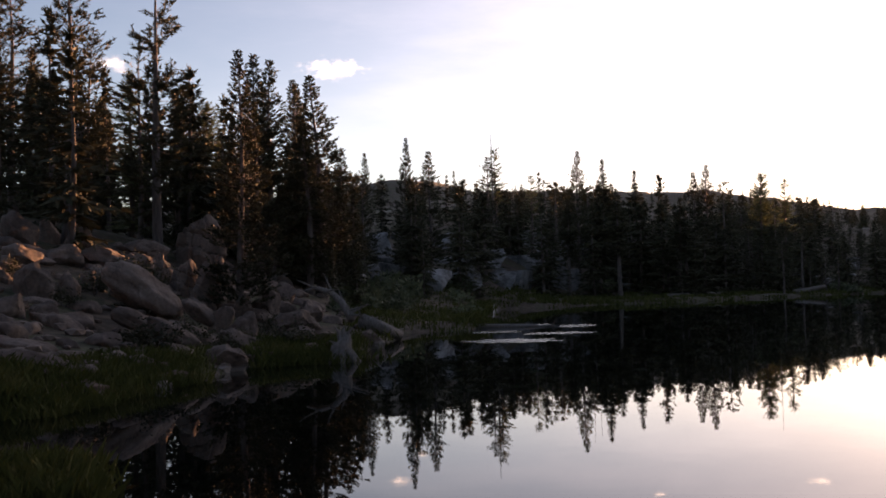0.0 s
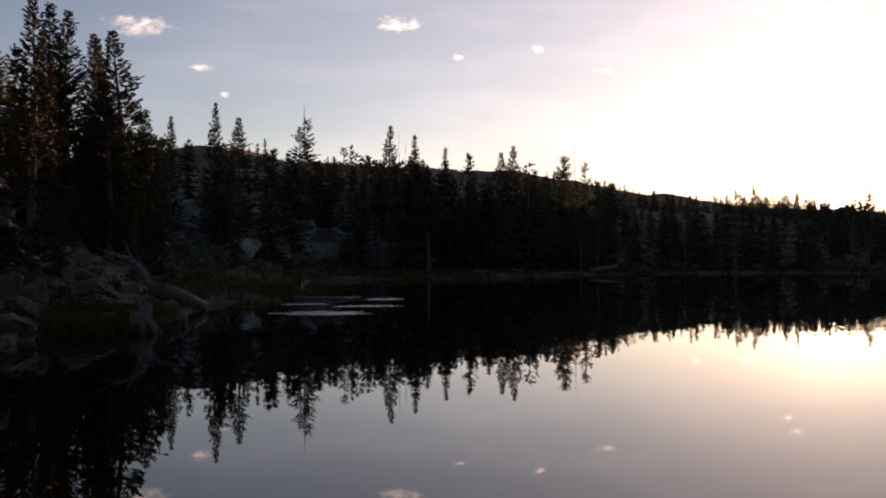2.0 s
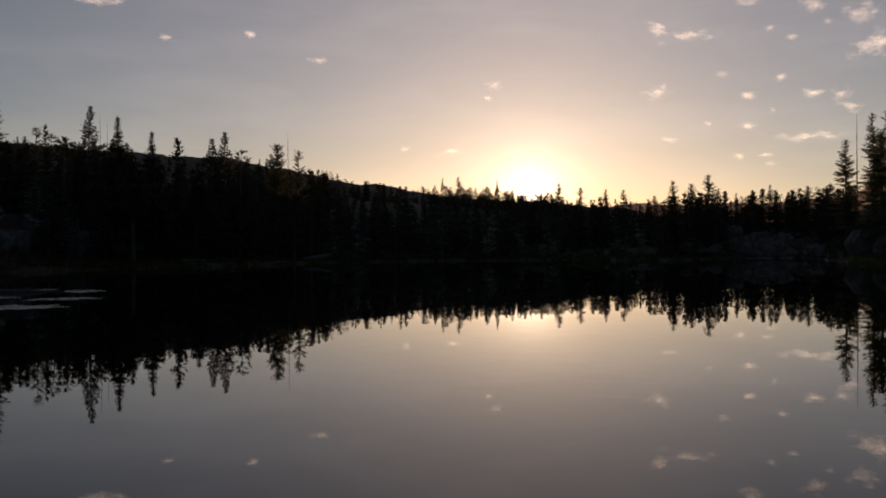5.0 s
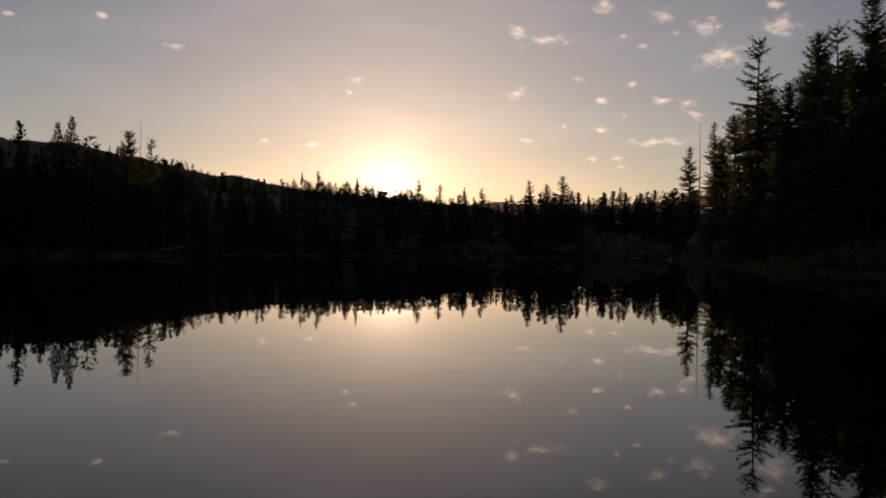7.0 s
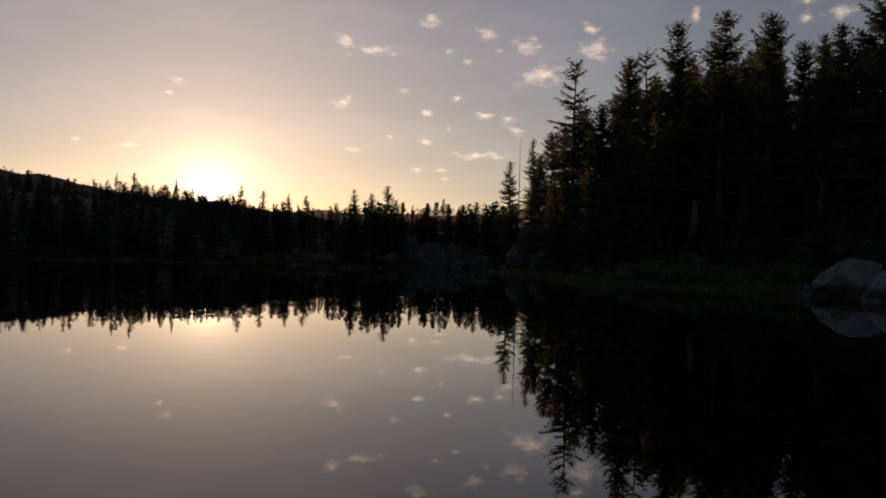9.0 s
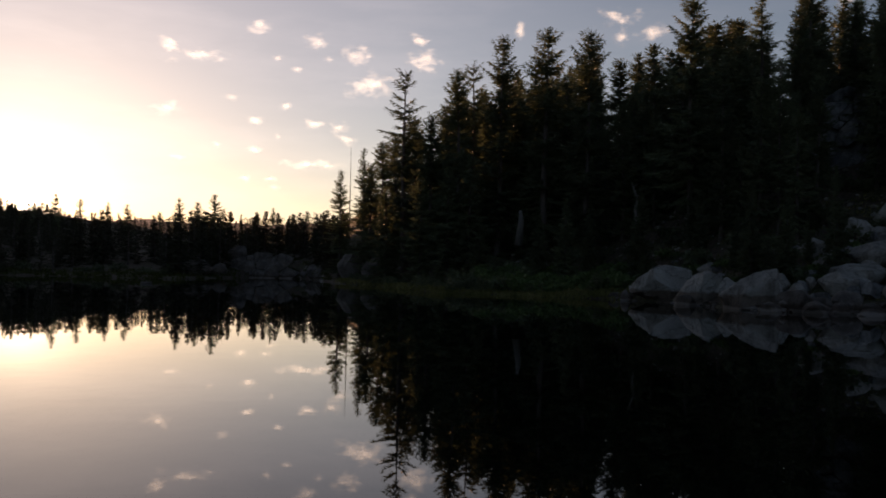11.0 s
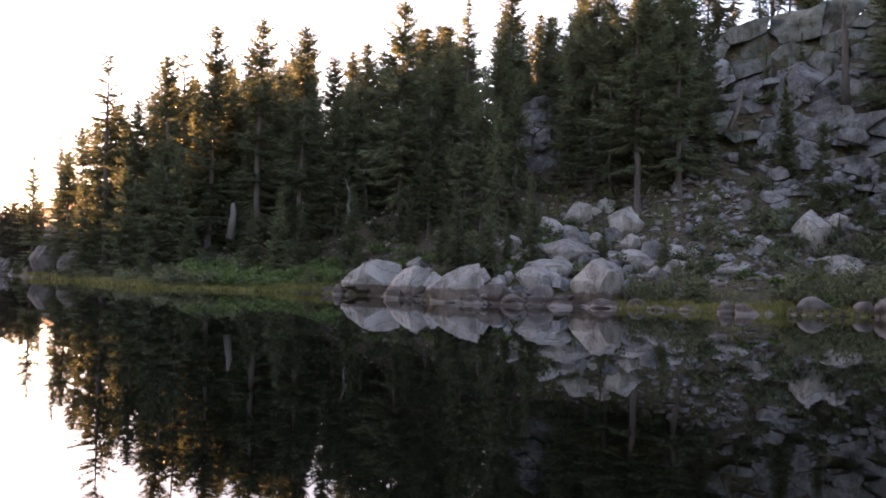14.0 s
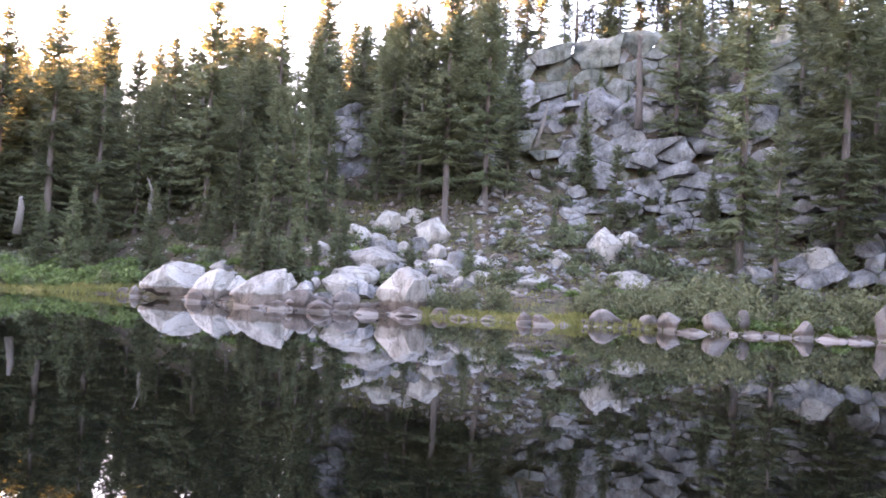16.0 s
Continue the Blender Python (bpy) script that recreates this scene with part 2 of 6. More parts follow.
def cloud_material():
    m = bpy.data.materials.new("cloud_vapour")
    m.use_nodes = True
    nt = m.node_tree
    nt.nodes.remove(nt.nodes["Principled BSDF"])
    t = nt.nodes.new("ShaderNodeBsdfTranslucent")
    d = nt.nodes.new("ShaderNodeBsdfDiffuse")
    t.inputs[0].default_value = d.inputs[0].default_value = (0.62, 0.84, 1.0, 1)
    tp = nt.nodes.new("ShaderNodeBsdfTransparent")
    a = nt.nodes.new("ShaderNodeMixShader")
    a.inputs[0].default_value = 0.08
    nt.links.new(t.outputs[0], a.inputs[1])
    nt.links.new(d.outputs[0], a.inputs[2])
    # vapour thins out from the middle to the ragged rim
    tc = nt.nodes.new("ShaderNodeTexCoord")
    geo = nt.nodes.new("ShaderNodeNewGeometry")
    ln = nt.nodes.new("ShaderNodeVectorMath")
    ln.operation = "LENGTH"
    flat = nt.nodes.new("ShaderNodeVectorMath")
    flat.operation = "MULTIPLY"
    flat.inputs[1].default_value = (1, 0, 1)
    nt.links.new(tc.outputs["Object"], flat.inputs[0])
    nt.links.new(flat.outputs[0], ln.inputs[0])
    n = nt.nodes.new("ShaderNodeTexNoise")
    n.inputs["Scale"].default_value, n.inputs["Detail"].default_value, n.inputs["Roughness"].default_value = 0.028, 6, 0.6
    mp = nt.nodes.new("ShaderNodeMapping")
    mp.inputs["Scale"].default_value = (1, 1, 1.9)
    nt.links.new(geo.outputs["Position"], mp.inputs[0])
    nt.links.new(mp.outputs[0], n.inputs["Vector"])
    k = nt.nodes.new("ShaderNodeMath")
    k.operation = "MULTIPLY_ADD"
    nt.links.new(n.outputs["Fac"], k.inputs[0])
    k.inputs[1].default_value = 3.4
    neg = nt.nodes.new("ShaderNodeMath")
    neg.operation = "MULTIPLY_ADD"
    nt.links.new(ln.outputs["Value"], neg.inputs[0])
    neg.inputs[1].default_value, neg.inputs[2].default_value = -1.25, -0.72
    nt.links.new(neg.outputs[0], k.inputs[2])
    cl = nt.nodes.new("ShaderNodeMapRange")
    cl.interpolation_type = "SMOOTHSTEP"
    cl.inputs["From Min"].default_value, cl.inputs["From Max"].default_value = 0.0, 1.9
    cl.inputs["To Max"].default_value = 1.0
    nt.links.new(k.outputs[0], cl.inputs[0])
    # the thin vapour lets the sky through and scatters sunlight on top of it
    tone = nt.nodes.new("ShaderNodeMix")
    tone.data_type = "RGBA"
    tone.inputs["A"].default_value, tone.inputs["B"].default_value = (0, 0, 0, 1), (0.58, 0.72, 0.86, 1)
    nt.links.new(cl.outputs[0], tone.inputs["Factor"])
    nt.links.new(tone.outputs["Result"], t.inputs[0])
    nt.links.new(tone.outputs["Result"], d.inputs[0])
    c = nt.nodes.new("ShaderNodeAddShader")
    nt.links.new(tp.outputs[0], c.inputs[0])
    nt.links.new(a.outputs[0], c.inputs[1])
    nt.links.new(c.outputs[0], nt.nodes["Material Output"].inputs["Surface"])
    return m


def stained(m, height, colour):
    """High-water stain: a brownish band on the rocks above the water, with an uneven edge."""
    nt = m.node_tree
    b = nt.nodes["Principled BSDF"]
    old = b.inputs["Base Color"].links[0].from_socket
    geo = nt.nodes.new("ShaderNodeNewGeometry")
    sep = nt.nodes.new("ShaderNodeSeparateXYZ")
    nt.links.new(geo.outputs["Position"], sep.inputs[0])
    n = nt.nodes.new("ShaderNodeTexNoise")
    n.inputs["Scale"].default_value, n.inputs["Detail"].default_value = 1.3, 4
    nt.links.new(geo.outputs["Position"], n.inputs["Vector"])
    ad = nt.nodes.new("ShaderNodeMath")
    ad.operation = "MULTIPLY_ADD"
    nt.links.new(n.outputs["Fac"], ad.inputs[0])
    ad.inputs[1].default_value = 0.5
    nt.links.new(sep.outputs["Z"], ad.inputs[2])
    mr = nt.nodes.new("ShaderNodeMapRange")
    mr.inputs["From Min"].default_value, mr.inputs["From Max"].default_value = height + 0.32, height + 0.18
    nt.links.new(ad.outputs[0], mr.inputs[0])
    mx = nt.nodes.new("ShaderNodeMix")
    mx.data_type, mx.blend_type = "RGBA", "MULTIPLY"
    nt.links.new(mr.outputs[0], mx.inputs["Factor"])
    nt.links.new(old, mx.inputs["A"])
    mx.inputs["B"].default_value = (*colour, 1)
    # pale dried crust right above the water
    crust = nt.nodes.new("ShaderNodeMapRange")
    crust.inputs["From Min"].default_value, crust.inputs["From Max"].default_value = 0.44, 0.36
    crust.inputs["To Max"].default_value = 0.45
    nt.links.new(ad.outputs[0], crust.inputs[0])
    mx2 = nt.nodes.new("ShaderNodeMix")
    mx2.data_type = "RGBA"
    nt.links.new(crust.outputs[0], mx2.inputs["Factor"])
    nt.links.new(mx.outputs["Result"], mx2.inputs["A"])
    mx2.inputs["B"].default_value = (0.40, 0.355, 0.32, 1)
    nt.links.new(mx2.outputs["Result"], b.inputs["Base Color"])


# Pale boulders: a taller, darker band, high-water stain and bottom shade in one colour.
stained(GRANITE, 0.78, (0.50, 0.42, 0.37))
stained(GRANITE_SHORE, 0.42, (0.66, 0.58, 0.52))
stained(GRANITE_WARM, 0.42, (0.72, 0.64, 0.58))
GROUND, WATER, CLOUD = ground_material(), water_material(), cloud_material()

# ---------- the lake basin: shore and slopes by bearing from the bank ----------
SHORE = [(-60, 3), (-40, 5), (-31, 9), (-28, 15), (-25.4, 16.5), (-23, 16.3), (-14, 21), (-12, 24), (-6, 24.6), (-4.5, 29), (-2.6, 39.6), (1.9, 40.2),
         (2.6, 60), (3.3, 77), (9.4, 84), (14, 88), (20.4, 103), (25, 112), (34, 118), (43, 110), (48, 140), (50, 140), (52.4, 103), (58.4, 72),
         (65, 67.5), (69, 65.5), (70.5, 63.5), (73, 61), (75, 55.5), (78, 50.8), (80, 51.8), (84, 53.5), (87, 51.3), (91, 50.5), (94.2, 49.6), (97, 51.2), (100.5, 52), (104.5, 50.6), (108.5, 52.4), (113, 54.8),
         (122, 55), (140, 40), (155, 20), (168, 6), (180, 3), (300, 3)]
STEPS = (0, 3, 8, 14, 20, 30, 45, 80, 150, 300, 800, 3000)
SLOPE = {}
SLOPE[-60] = (0.2, 0.5, 1.0, 2.0, 3.5, 6.0, 9.0, 14, 22, 40, 70, 100)
SLOPE[-24] = (0, 0.5, 1.1, 2.4, 4.0, 5.6, 7.0, 9, 14, 26, 60, 100)
SLOPE[-13] = (0, 0.4, 0.8, 1.8, 3.0, 4.4, 5.5, 8, 14, 26, 60, 100)
SLOPE[-7] = (0, 0.4, 0.8, 1.2, 1.6, 2.2, 3.5, 9, 18, 32, 60, 100)
SLOPE[-2] = (0, 0.3, 0.4, 0.5, 0.7, 1.0, 2.2, 10, 19, 42, 60, 100)
SLOPE[4] = (0, 0.2, 0.5, 1.0, 2.0, 5.0, 9.0, 16, 22, 40, 60, 100)
SLOPE[12] = (0, 0.2, 0.4, 0.8, 1.2, 2.5, 5.0, 10, 19, 38, 60, 100)
SLOPE[20] = (0, 0.2, 0.4, 0.8, 1.5, 3.0, 5.0, 9, 18, 36, 50, 100)
SLOPE[23] = (0, 0.2, 0.4, 0.8, 1.5, 3.0, 5.0, 9, 16.5, 30, 46, 100)
SLOPE[27] = (0, 0.2, 0.4, 0.8, 1.6, 3.0, 5.0, 9.2, 15.0, 22, 40, 110)
SLOPE[34] = (0, 0.2, 0.4, 0.8, 1.4, 2.6, 4.4, 8.4, 13.5, 18, 32, 115)
SLOPE[42] = (0, 0.4, 1.0, 1.5, 2.0, 3.0, 4.2, 7.2, 10, 12.5, 20, 80)
SLOPE[52] = (0, 0.4, 1.0, 1.5, 2.2, 3.2, 4.4, 7.0, 9.5, 13, 22, 80)
SLOPE[58] = (0, 0.5, 1.2, 2.5, 4.0, 7.0, 11, 18, 26, 40, 80, 150)
SLOPE[66] = (0, 0.4, 1.0, 2.2, 4.0, 7.0, 11, 18, 26, 40, 80, 150)
SLOPE[75] = (0, 0.7, 2.0, 4.5, 7.5, 11, 15, 21, 28, 42, 80, 150)
SLOPE[84] = (0, 0.6, 1.8, 4.5, 8.0, 12.5, 16, 22, 30, 44, 80, 150)
SLOPE[91] = (0, 0.5, 2.0, 5.5, 10.0, 22, 24.5, 28, 34, 48, 80, 150)
SLOPE[100] = (0, 0.5, 1.8, 5.2, 9.8, 23.9, 26, 29, 34, 48, 80, 150)
SLOPE[110] = (0, 0.4, 1.5, 4.8, 9.0, 23.2, 26, 29, 34, 48, 80, 150)
SLOPE[122] = (0, 0.4, 1.5, 4.0, 7.0, 12, 17, 24, 32, 46, 80, 150)
SLOPE[170] = (0.2, 0.5, 1.0, 1.6, 2.4, 4.0, 7.0, 14, 24, 40, 80, 150)
SLOPE[300] = (0.2, 0.5, 1.0, 2.0, 3.5, 6.0, 9.0, 14, 22, 40, 70, 100)
SHORE_AZ, SHORE_R = np.array([s[0] for s in SHORE]), np.array([float(s[1]) for s in SHORE])
GRID = np.arange(-60, 300.5, 0.5)
KERNEL = np.exp(-0.5 * (np.arange(-20, 21) * 0.5 / 3.0) ** 2)
KERNEL /= KERNEL.sum()


def softened(values):
    wide = np.concatenate([values[:1].repeat(20), values, values[-1:].repeat(20)])
    return np.convolve(wide, KERNEL, mode="valid")


SOFT_SHORE = softened(np.interp(GRID, SHORE_AZ, SHORE_R))
SLOPE_AZ = np.array(sorted(SLOPE))
SLOPE_Z = np.array([softened(np.interp(GRID, SLOPE_AZ, [SLOPE[a][k] for a in sorted(SLOPE)])) for k in range(len(STEPS))])


def bearing(az):
    return (az + 60) % 360 - 60


def shore(az):
    return float(np.interp(bearing(az), SHORE_AZ, SHORE_R))


def ground_z(az, r):
    """Height of the ground, without its small bumps."""
    az = bearing(az)
    s = r - shore(az)
    if s < 0:
        depth = -min(1.6, -s * 0.22)
        if r < 5.5:
            depth = max(depth, 0.25 - max(0.0, r - 2.4) * 0.45)
        # grassy hummock off the bank
        depth = max(depth, 0.12 - 0.16 * ((r - 9.2) / 1.4) ** 2 - 0.05 * max(0.0, abs(az + 30) - 8.0) ** 2)
        return depth
    f = (az + 60) * 2
    i = min(int(f), len(GRID) - 2)
    f -= i
    col = SLOPE_Z[:, i] * (1 - f) + SLOPE_Z[:, i + 1] * f
    inland = r - (SOFT_SHORE[i] * (1 - f) + SOFT_SHORE[i + 1] * f)
    z = float(np.interp(inland, STEPS, col))
    return max(min(z, 0.1 + 0.45 * s + 0.7 * max(0.0, s - 10)), min(s * 0.14, 0.35))


def bumps(x, y, r, s):
    if s < -1:
        return 0.0
    k = min(1.0, max(0.0, (s + 1) / 6)) * min(1.0, r / 30)
    v = noise.fractal(Vector((x * 0.12, y * 0.12, 3.1)), 1.0, 2.0, 4) * 0.28
    v += noise.fractal(Vector((x * 0.02, y * 0.02, 7.7)), 1.0, 2.0, 4) * min(6.0, 0.9 * max(0, s) / 40)
    az = bearing(math.degrees(math.atan2(x, y)))
    c = min(1.0, max(0.0, (az - 86) / 6)) * min(1.0, max(0.0, (s - 9) / 5)) * min(1.0, max(0.0, (36 - s) / 6))
    if c > 0:
        v += c * 0.9 * noise.fractal(Vector((x * 0.4, y * 0.4, 9.1)), 1.0, 2.0, 5)
    return v * k


def surface(az, r):
    x, y = r * math.sin(radians(az)), r * math.cos(radians(az))
    return ground_z(az, r) + bumps(x, y, r, r - shore(az))


def at(az, r, z=None):
    return Vector((r * math.sin(radians(az)), r * math.cos(radians(az)), surface(az, r) if z is None else z))


def foot(az, el, limit=180.0):
    """How far off the ground or the water shows at this bearing and height."""
    t = math.tan(radians(el))
    r = max(6.0, shore(az) - 6)
    while r < limit:
        if EYE + r * t <= max(ground_z(az, r), -0.05):
            return r
        r += 0.2
    return limit


def mesh_object(name, verts, faces, material, parent=None, label="", smooth=False):
    me = bpy.data.meshes.new(name)
    me.from_pydata([tuple(v) for v in verts], [], [tuple(f) for f in faces])
    me.materials.append(material)
    if smooth:
        me.shade_smooth()
    ob = new(name, me)
    if parent:
        ob.parent = parent
    if label:
        ob["label"] = label
    return ob


def make_ground():
    azs = [a * 0.5 for a in range(-80, 160)] + [80 + a / 3 for a in range(135)] + [125 + 5 * k for k in range(39)]
    rs = [0.0, 1.5, 3, 4, 5, 6.5, 8, 10, 12, 14]
    r = 15.0
    while r < 150:
        rs.append(r)
        r += 0.8 if r < 110 else 2.0
    while r < 4200:
        rs.append(r)
        r *= 1.07
    rs.append(4500)
    verts = []
    for a in azs:
        for r in rs:
            p = at(a, r)
            verts.append((p.x, p.y, p.z))
    n, faces = len(rs), []
    for i in range(len(azs)):
        j = (i + 1) % len(azs)
        for k in range(n - 1):
            faces.append((i * n + k, i * n + k + 1, j * n + k + 1, j * n + k))
    ob = mesh_object("ground", verts, faces, GROUND, smooth=True)
    tagged(ob, "brown forest floor with grass and bare granite around the lake", "ground", kind="structure")


def make_water():
    azs = list(range(0, 360, 3))
    verts = [(0, 0, 0)] + [(190 * math.sin(radians(a)), 190 * math.cos(radians(a)), 0) for a in azs]
    faces = [(0, 1 + (i + 1) % len(azs), 1 + i) for i in range(len(azs))]
    ob = mesh_object("water", verts, faces, WATER)
    tagged(ob, "calm dark mountain lake mirroring trees and sky", "lake", kind="structure")


def make_far_mountains():
    """Range far behind the low end of the valley; its haze is an even glow."""
    m = bpy.data.materials.new("haze_glow")
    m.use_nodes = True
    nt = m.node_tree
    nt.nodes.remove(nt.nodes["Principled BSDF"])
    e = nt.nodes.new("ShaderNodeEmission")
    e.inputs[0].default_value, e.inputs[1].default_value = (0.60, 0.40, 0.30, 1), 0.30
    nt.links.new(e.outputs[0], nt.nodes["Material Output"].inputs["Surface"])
    verts, faces, n = [], [], 120
    for i in range(n):
        az = 36 + 20 * i / (n - 1)
        el = 2.45 + 0.30 * noise.fractal(Vector((az * 0.35, 2.0, 0)), 1.0, 2.0, 5)
        for d, k in ((4200, 1.0), (4100, 0.4), (4000, -0.3)):
            verts.append(toward(az, 0) * d + Vector((0, 0, EYE + d * math.tan(radians(el)) * k)))
        if i:
            for j in (0, 1):
                a = 3 * i + j
                faces.append((a - 3, a - 2, a + 1, a))
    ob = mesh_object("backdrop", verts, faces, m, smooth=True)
    tagged(ob, "far mountain range glowing in a haze colour against the evening sky", "mountains", kind="structure")


make_ground()
make_water()
make_far_mountains()


# ---------- conifers ----------
def tube(points, radii, sides, verts, faces):
    """Adds a tapered tube along the points."""
    start = len(verts)
    for i, (p, rad) in enumerate(zip(points, radii)):
        q = points[min(i + 1, len(points) - 1)] - points[max(i - 1, 0)]
        q = q.normalized() if q.length > 1e-6 else Vector((0, 0, 1))
        a = q.cross(Vector((0.31, 0.95, 0.1))).normalized()
        b = q.cross(a)
        for k in range(sides):
            t = 2 * math.pi * k / sides
            verts.append(p + (a * math.cos(t) + b * math.sin(t)) * rad)
    for i in range(len(points) - 1):
        for k in range(sides):
            m = (k + 1) % sides
            faces.append((start + i * sides + k, start + i * sides + m, start + (i + 1) * sides + m, start + (i + 1) * sides + k))


def twig_of_needles(p, g, ln, wd, rng, verts, faces):
    """One twig: a narrow blade from p along g, rolled at random about its length."""
    h = g.cross(Vector((rng.uniform(-1, 1), rng.uniform(-1, 1), rng.uniform(-1, 1))))
    h = h * (wd / max(h.length, 1e-3))
    k = len(verts)
    verts += [p + h, p - h, p + g * ln]
    faces.append((k, k + 1, k + 2))


def conifer(name, seed, tall, crown0, spread, whorls, per, twig, step, needles, droop=-0.35, lift=0.3, gaps=0.15, shape=0.8, brush=0, ragged=0.35, thin=0.115, sticks=True, label=""):
    """A conifer with its foot at the origin: a tapered trunk with dead stubs, and a crown of boughs in whorls.
    Each bough carries side twigs that hang a little (fir), or upturned shoots with needles all round (brush: shoots a bough)."""
    rng = random.Random(seed)
    ob = new(name)
    tv, tf = [], []
    bend = Vector((rng.uniform(-1, 1), rng.uniform(-1, 1), 0)) * tall * 0.010

    def axis(u):
        return Vector((0, 0, u * tall)) + bend * math.sin(u * 4.0) + bend.cross(Vector((0, 0, 1))) * math.sin(u * 7) * 0.4
    us = [0, 0.02, 0.06, 0.15, 0.3, 0.5, 0.7, 0.85, 1.0]
    rad = tall * 0.0155
    tube([axis(u) - Vector((0, 0, 0.5 if u == 0 else 0)) for u in us], [rad * (1.5 if u == 0 else 1.25 if u == 0.02 else 1.0 - 0.95 * u ** 1.05) for u in us], 8, tv, tf)
    for k in range(int(14 * crown0 / 0.2)):
        u = rng.uniform(0.06, crown0 + 0.15)
        t = rng.uniform(0, 6.28)
        d = Vector((math.cos(t), math.sin(t), rng.uniform(-0.3, 0.15)))
        p = axis(u)
        tube([p, p + d * rng.uniform(0.3, 0.09 * tall * 0.6)], [0.035, 0.008], 3, tv, tf)
    lv, lf = [], []
    up = Vector((0, 0, 1))
    holes = [(rng.uniform(crown0, 0.9), rng.uniform(0, 6.28)) for _ in range(int(gaps * 14))]
    lobes = [rng.uniform(1 - ragged, 1.08) for _ in range(whorls)]
    for w in range(whorls):
        for b in range(per):
            u = crown0 + (0.988 - crown0) * ((w + rng.uniform(-0.35, 0.35) + 0.4) / whorls) ** 0.95
            v = min(1.0, max(0.0, (u - crown0) / (1 - crown0)))
            t = w * 1.9 + b * 6.283 / per + rng.uniform(-0.45, 0.45)
            if any(abs(u - hu) < 0.03 and math.cos(t - ht) > 0.3 for hu, ht in holes):
                continue
            body = (1 - v) ** shape * min(1.0, 0.66 + 2.4 * v)
            length = tall * spread * (body * lobes[w] * rng.uniform(0.62, 1.08) + 0.022)
            d = Vector((math.cos(t), math.sin(t), 0))
            side = Vector((-d.y, d.x, 0))
            pitch = droop * (1 - v * 0.8) + 0.9 * v ** 3 + rng.uniform(-0.1, 0.1)
            root = axis(u)

            def along(q):
                return root + d * (length * q) + up * (length * (pitch * q + lift * q * q))
            if sticks:
                tube([along(0), along(0.5), along(0.95)], [0.010 + 0.010 * length, 0.008 + 0.005 * length, 0.004], 3, tv, tf)
            if brush:
                # shoots turned up, clothed with needles on all sides
                for _ in range(max(2, int(brush * (0.35 + 0.65 * body)))):
                    q = rng.uniform(0.25, 1.0) ** 0.75
                    foot_ = along(q) + side * (rng.uniform(-0.30, 0.30) * length * (1.15 - 0.7 * q))
                    way = (d * rng.uniform(0.4, 1.0) + side * rng.uniform(-0.6, 0.6) + up * rng.uniform(0.1, 0.95)).normalized()
                    ln = twig * rng.uniform(0.7, 1.3) * (0.2 + 0.8 * body ** 0.6)
                    m = max(4, int(ln / step))
                    for i in range(m):
                        z = i / m
                        g = (way * rng.uniform(0.5, 1.1) + Vector((rng.uniform(-1, 1), rng.uniform(-1, 1), rng.uniform(-0.7, 1)))).normalized()
                        twig_of_needles(foot_ + way * (ln * z), g, twig * (0.22 + 0.20 * body ** 0.5) * rng.uniform(0.7, 1.2), twig * thin * 0.42, rng, lv, lf)
                continue
            # short hanging twigs close the crown round the trunk
            for i in range(3):
                g = (d * rng.uniform(0.3, 0.9) + side * rng.uniform(-0.9, 0.9) + up * rng.uniform(-0.9, 0.2)).normalized()
                twig_of_needles(along(rng.uniform(0.02, 0.2)), g, twig * rng.uniform(0.5, 0.8) * (0.35 + 0.65 * body), twig * thin * 1.2, rng, lv, lf)
            m = max(2, int(length / step))
            for i in range(m):
                q = (i + rng.uniform(0.3, 0.9)) / m
                if q < 0.10:
                    continue
                p = along(q)
                sag = -0.38 + 0.55 * q * lift + 0.5 * v * v
                ln = min(twig, 0.25 * twig + length * 0.5) * (1.12 - 0.55 * q)
                for turn in (-1, 1):
                    g = (d * rng.uniform(0.45, 0.95) + side * (turn * rng.uniform(0.5, 1.0)) + up * (sag + rng.uniform(-0.18, 0.18))).normalized()
                    twig_of_needles(p, g, ln * rng.uniform(0.7, 1.25), ln * thin * rng.uniform(0.75, 1.2), rng, lv, lf)
                g = (d * rng.uniform(0.2, 0.8) + side * rng.uniform(-0.4, 0.4) + up * rng.uniform(-1.0, -0.25)).normalized()
                twig_of_needles(p, g, ln * rng.uniform(0.5, 0.85), ln * thin, rng, lv, lf)
            twig_of_needles(along(0.9), (d + up * (pitch + 1.6 * lift)).normalized(), twig * 0.55 * (0.5 + 0.5 * body), twig * thin * 0.5, rng, lv, lf)
    # leader
    for i in range(10):
        p = axis(0.955 + 0.004 * i)
        twig_of_needles(p, Vector((rng.uniform(-0.7, 0.7), rng.uniform(-0.7, 0.7), rng.uniform(0.5, 1.4))).normalized(), twig * 0.42, twig * thin * 0.35, rng, lv, lf)
    mesh_object("trunk", tv, tf, BARK, ob, smooth=True)
    mesh_object("crown", lv, lf, needles, ob)
    ob["tall"] = tall
    tagged(ob, label, "conifer tree")
    return ob


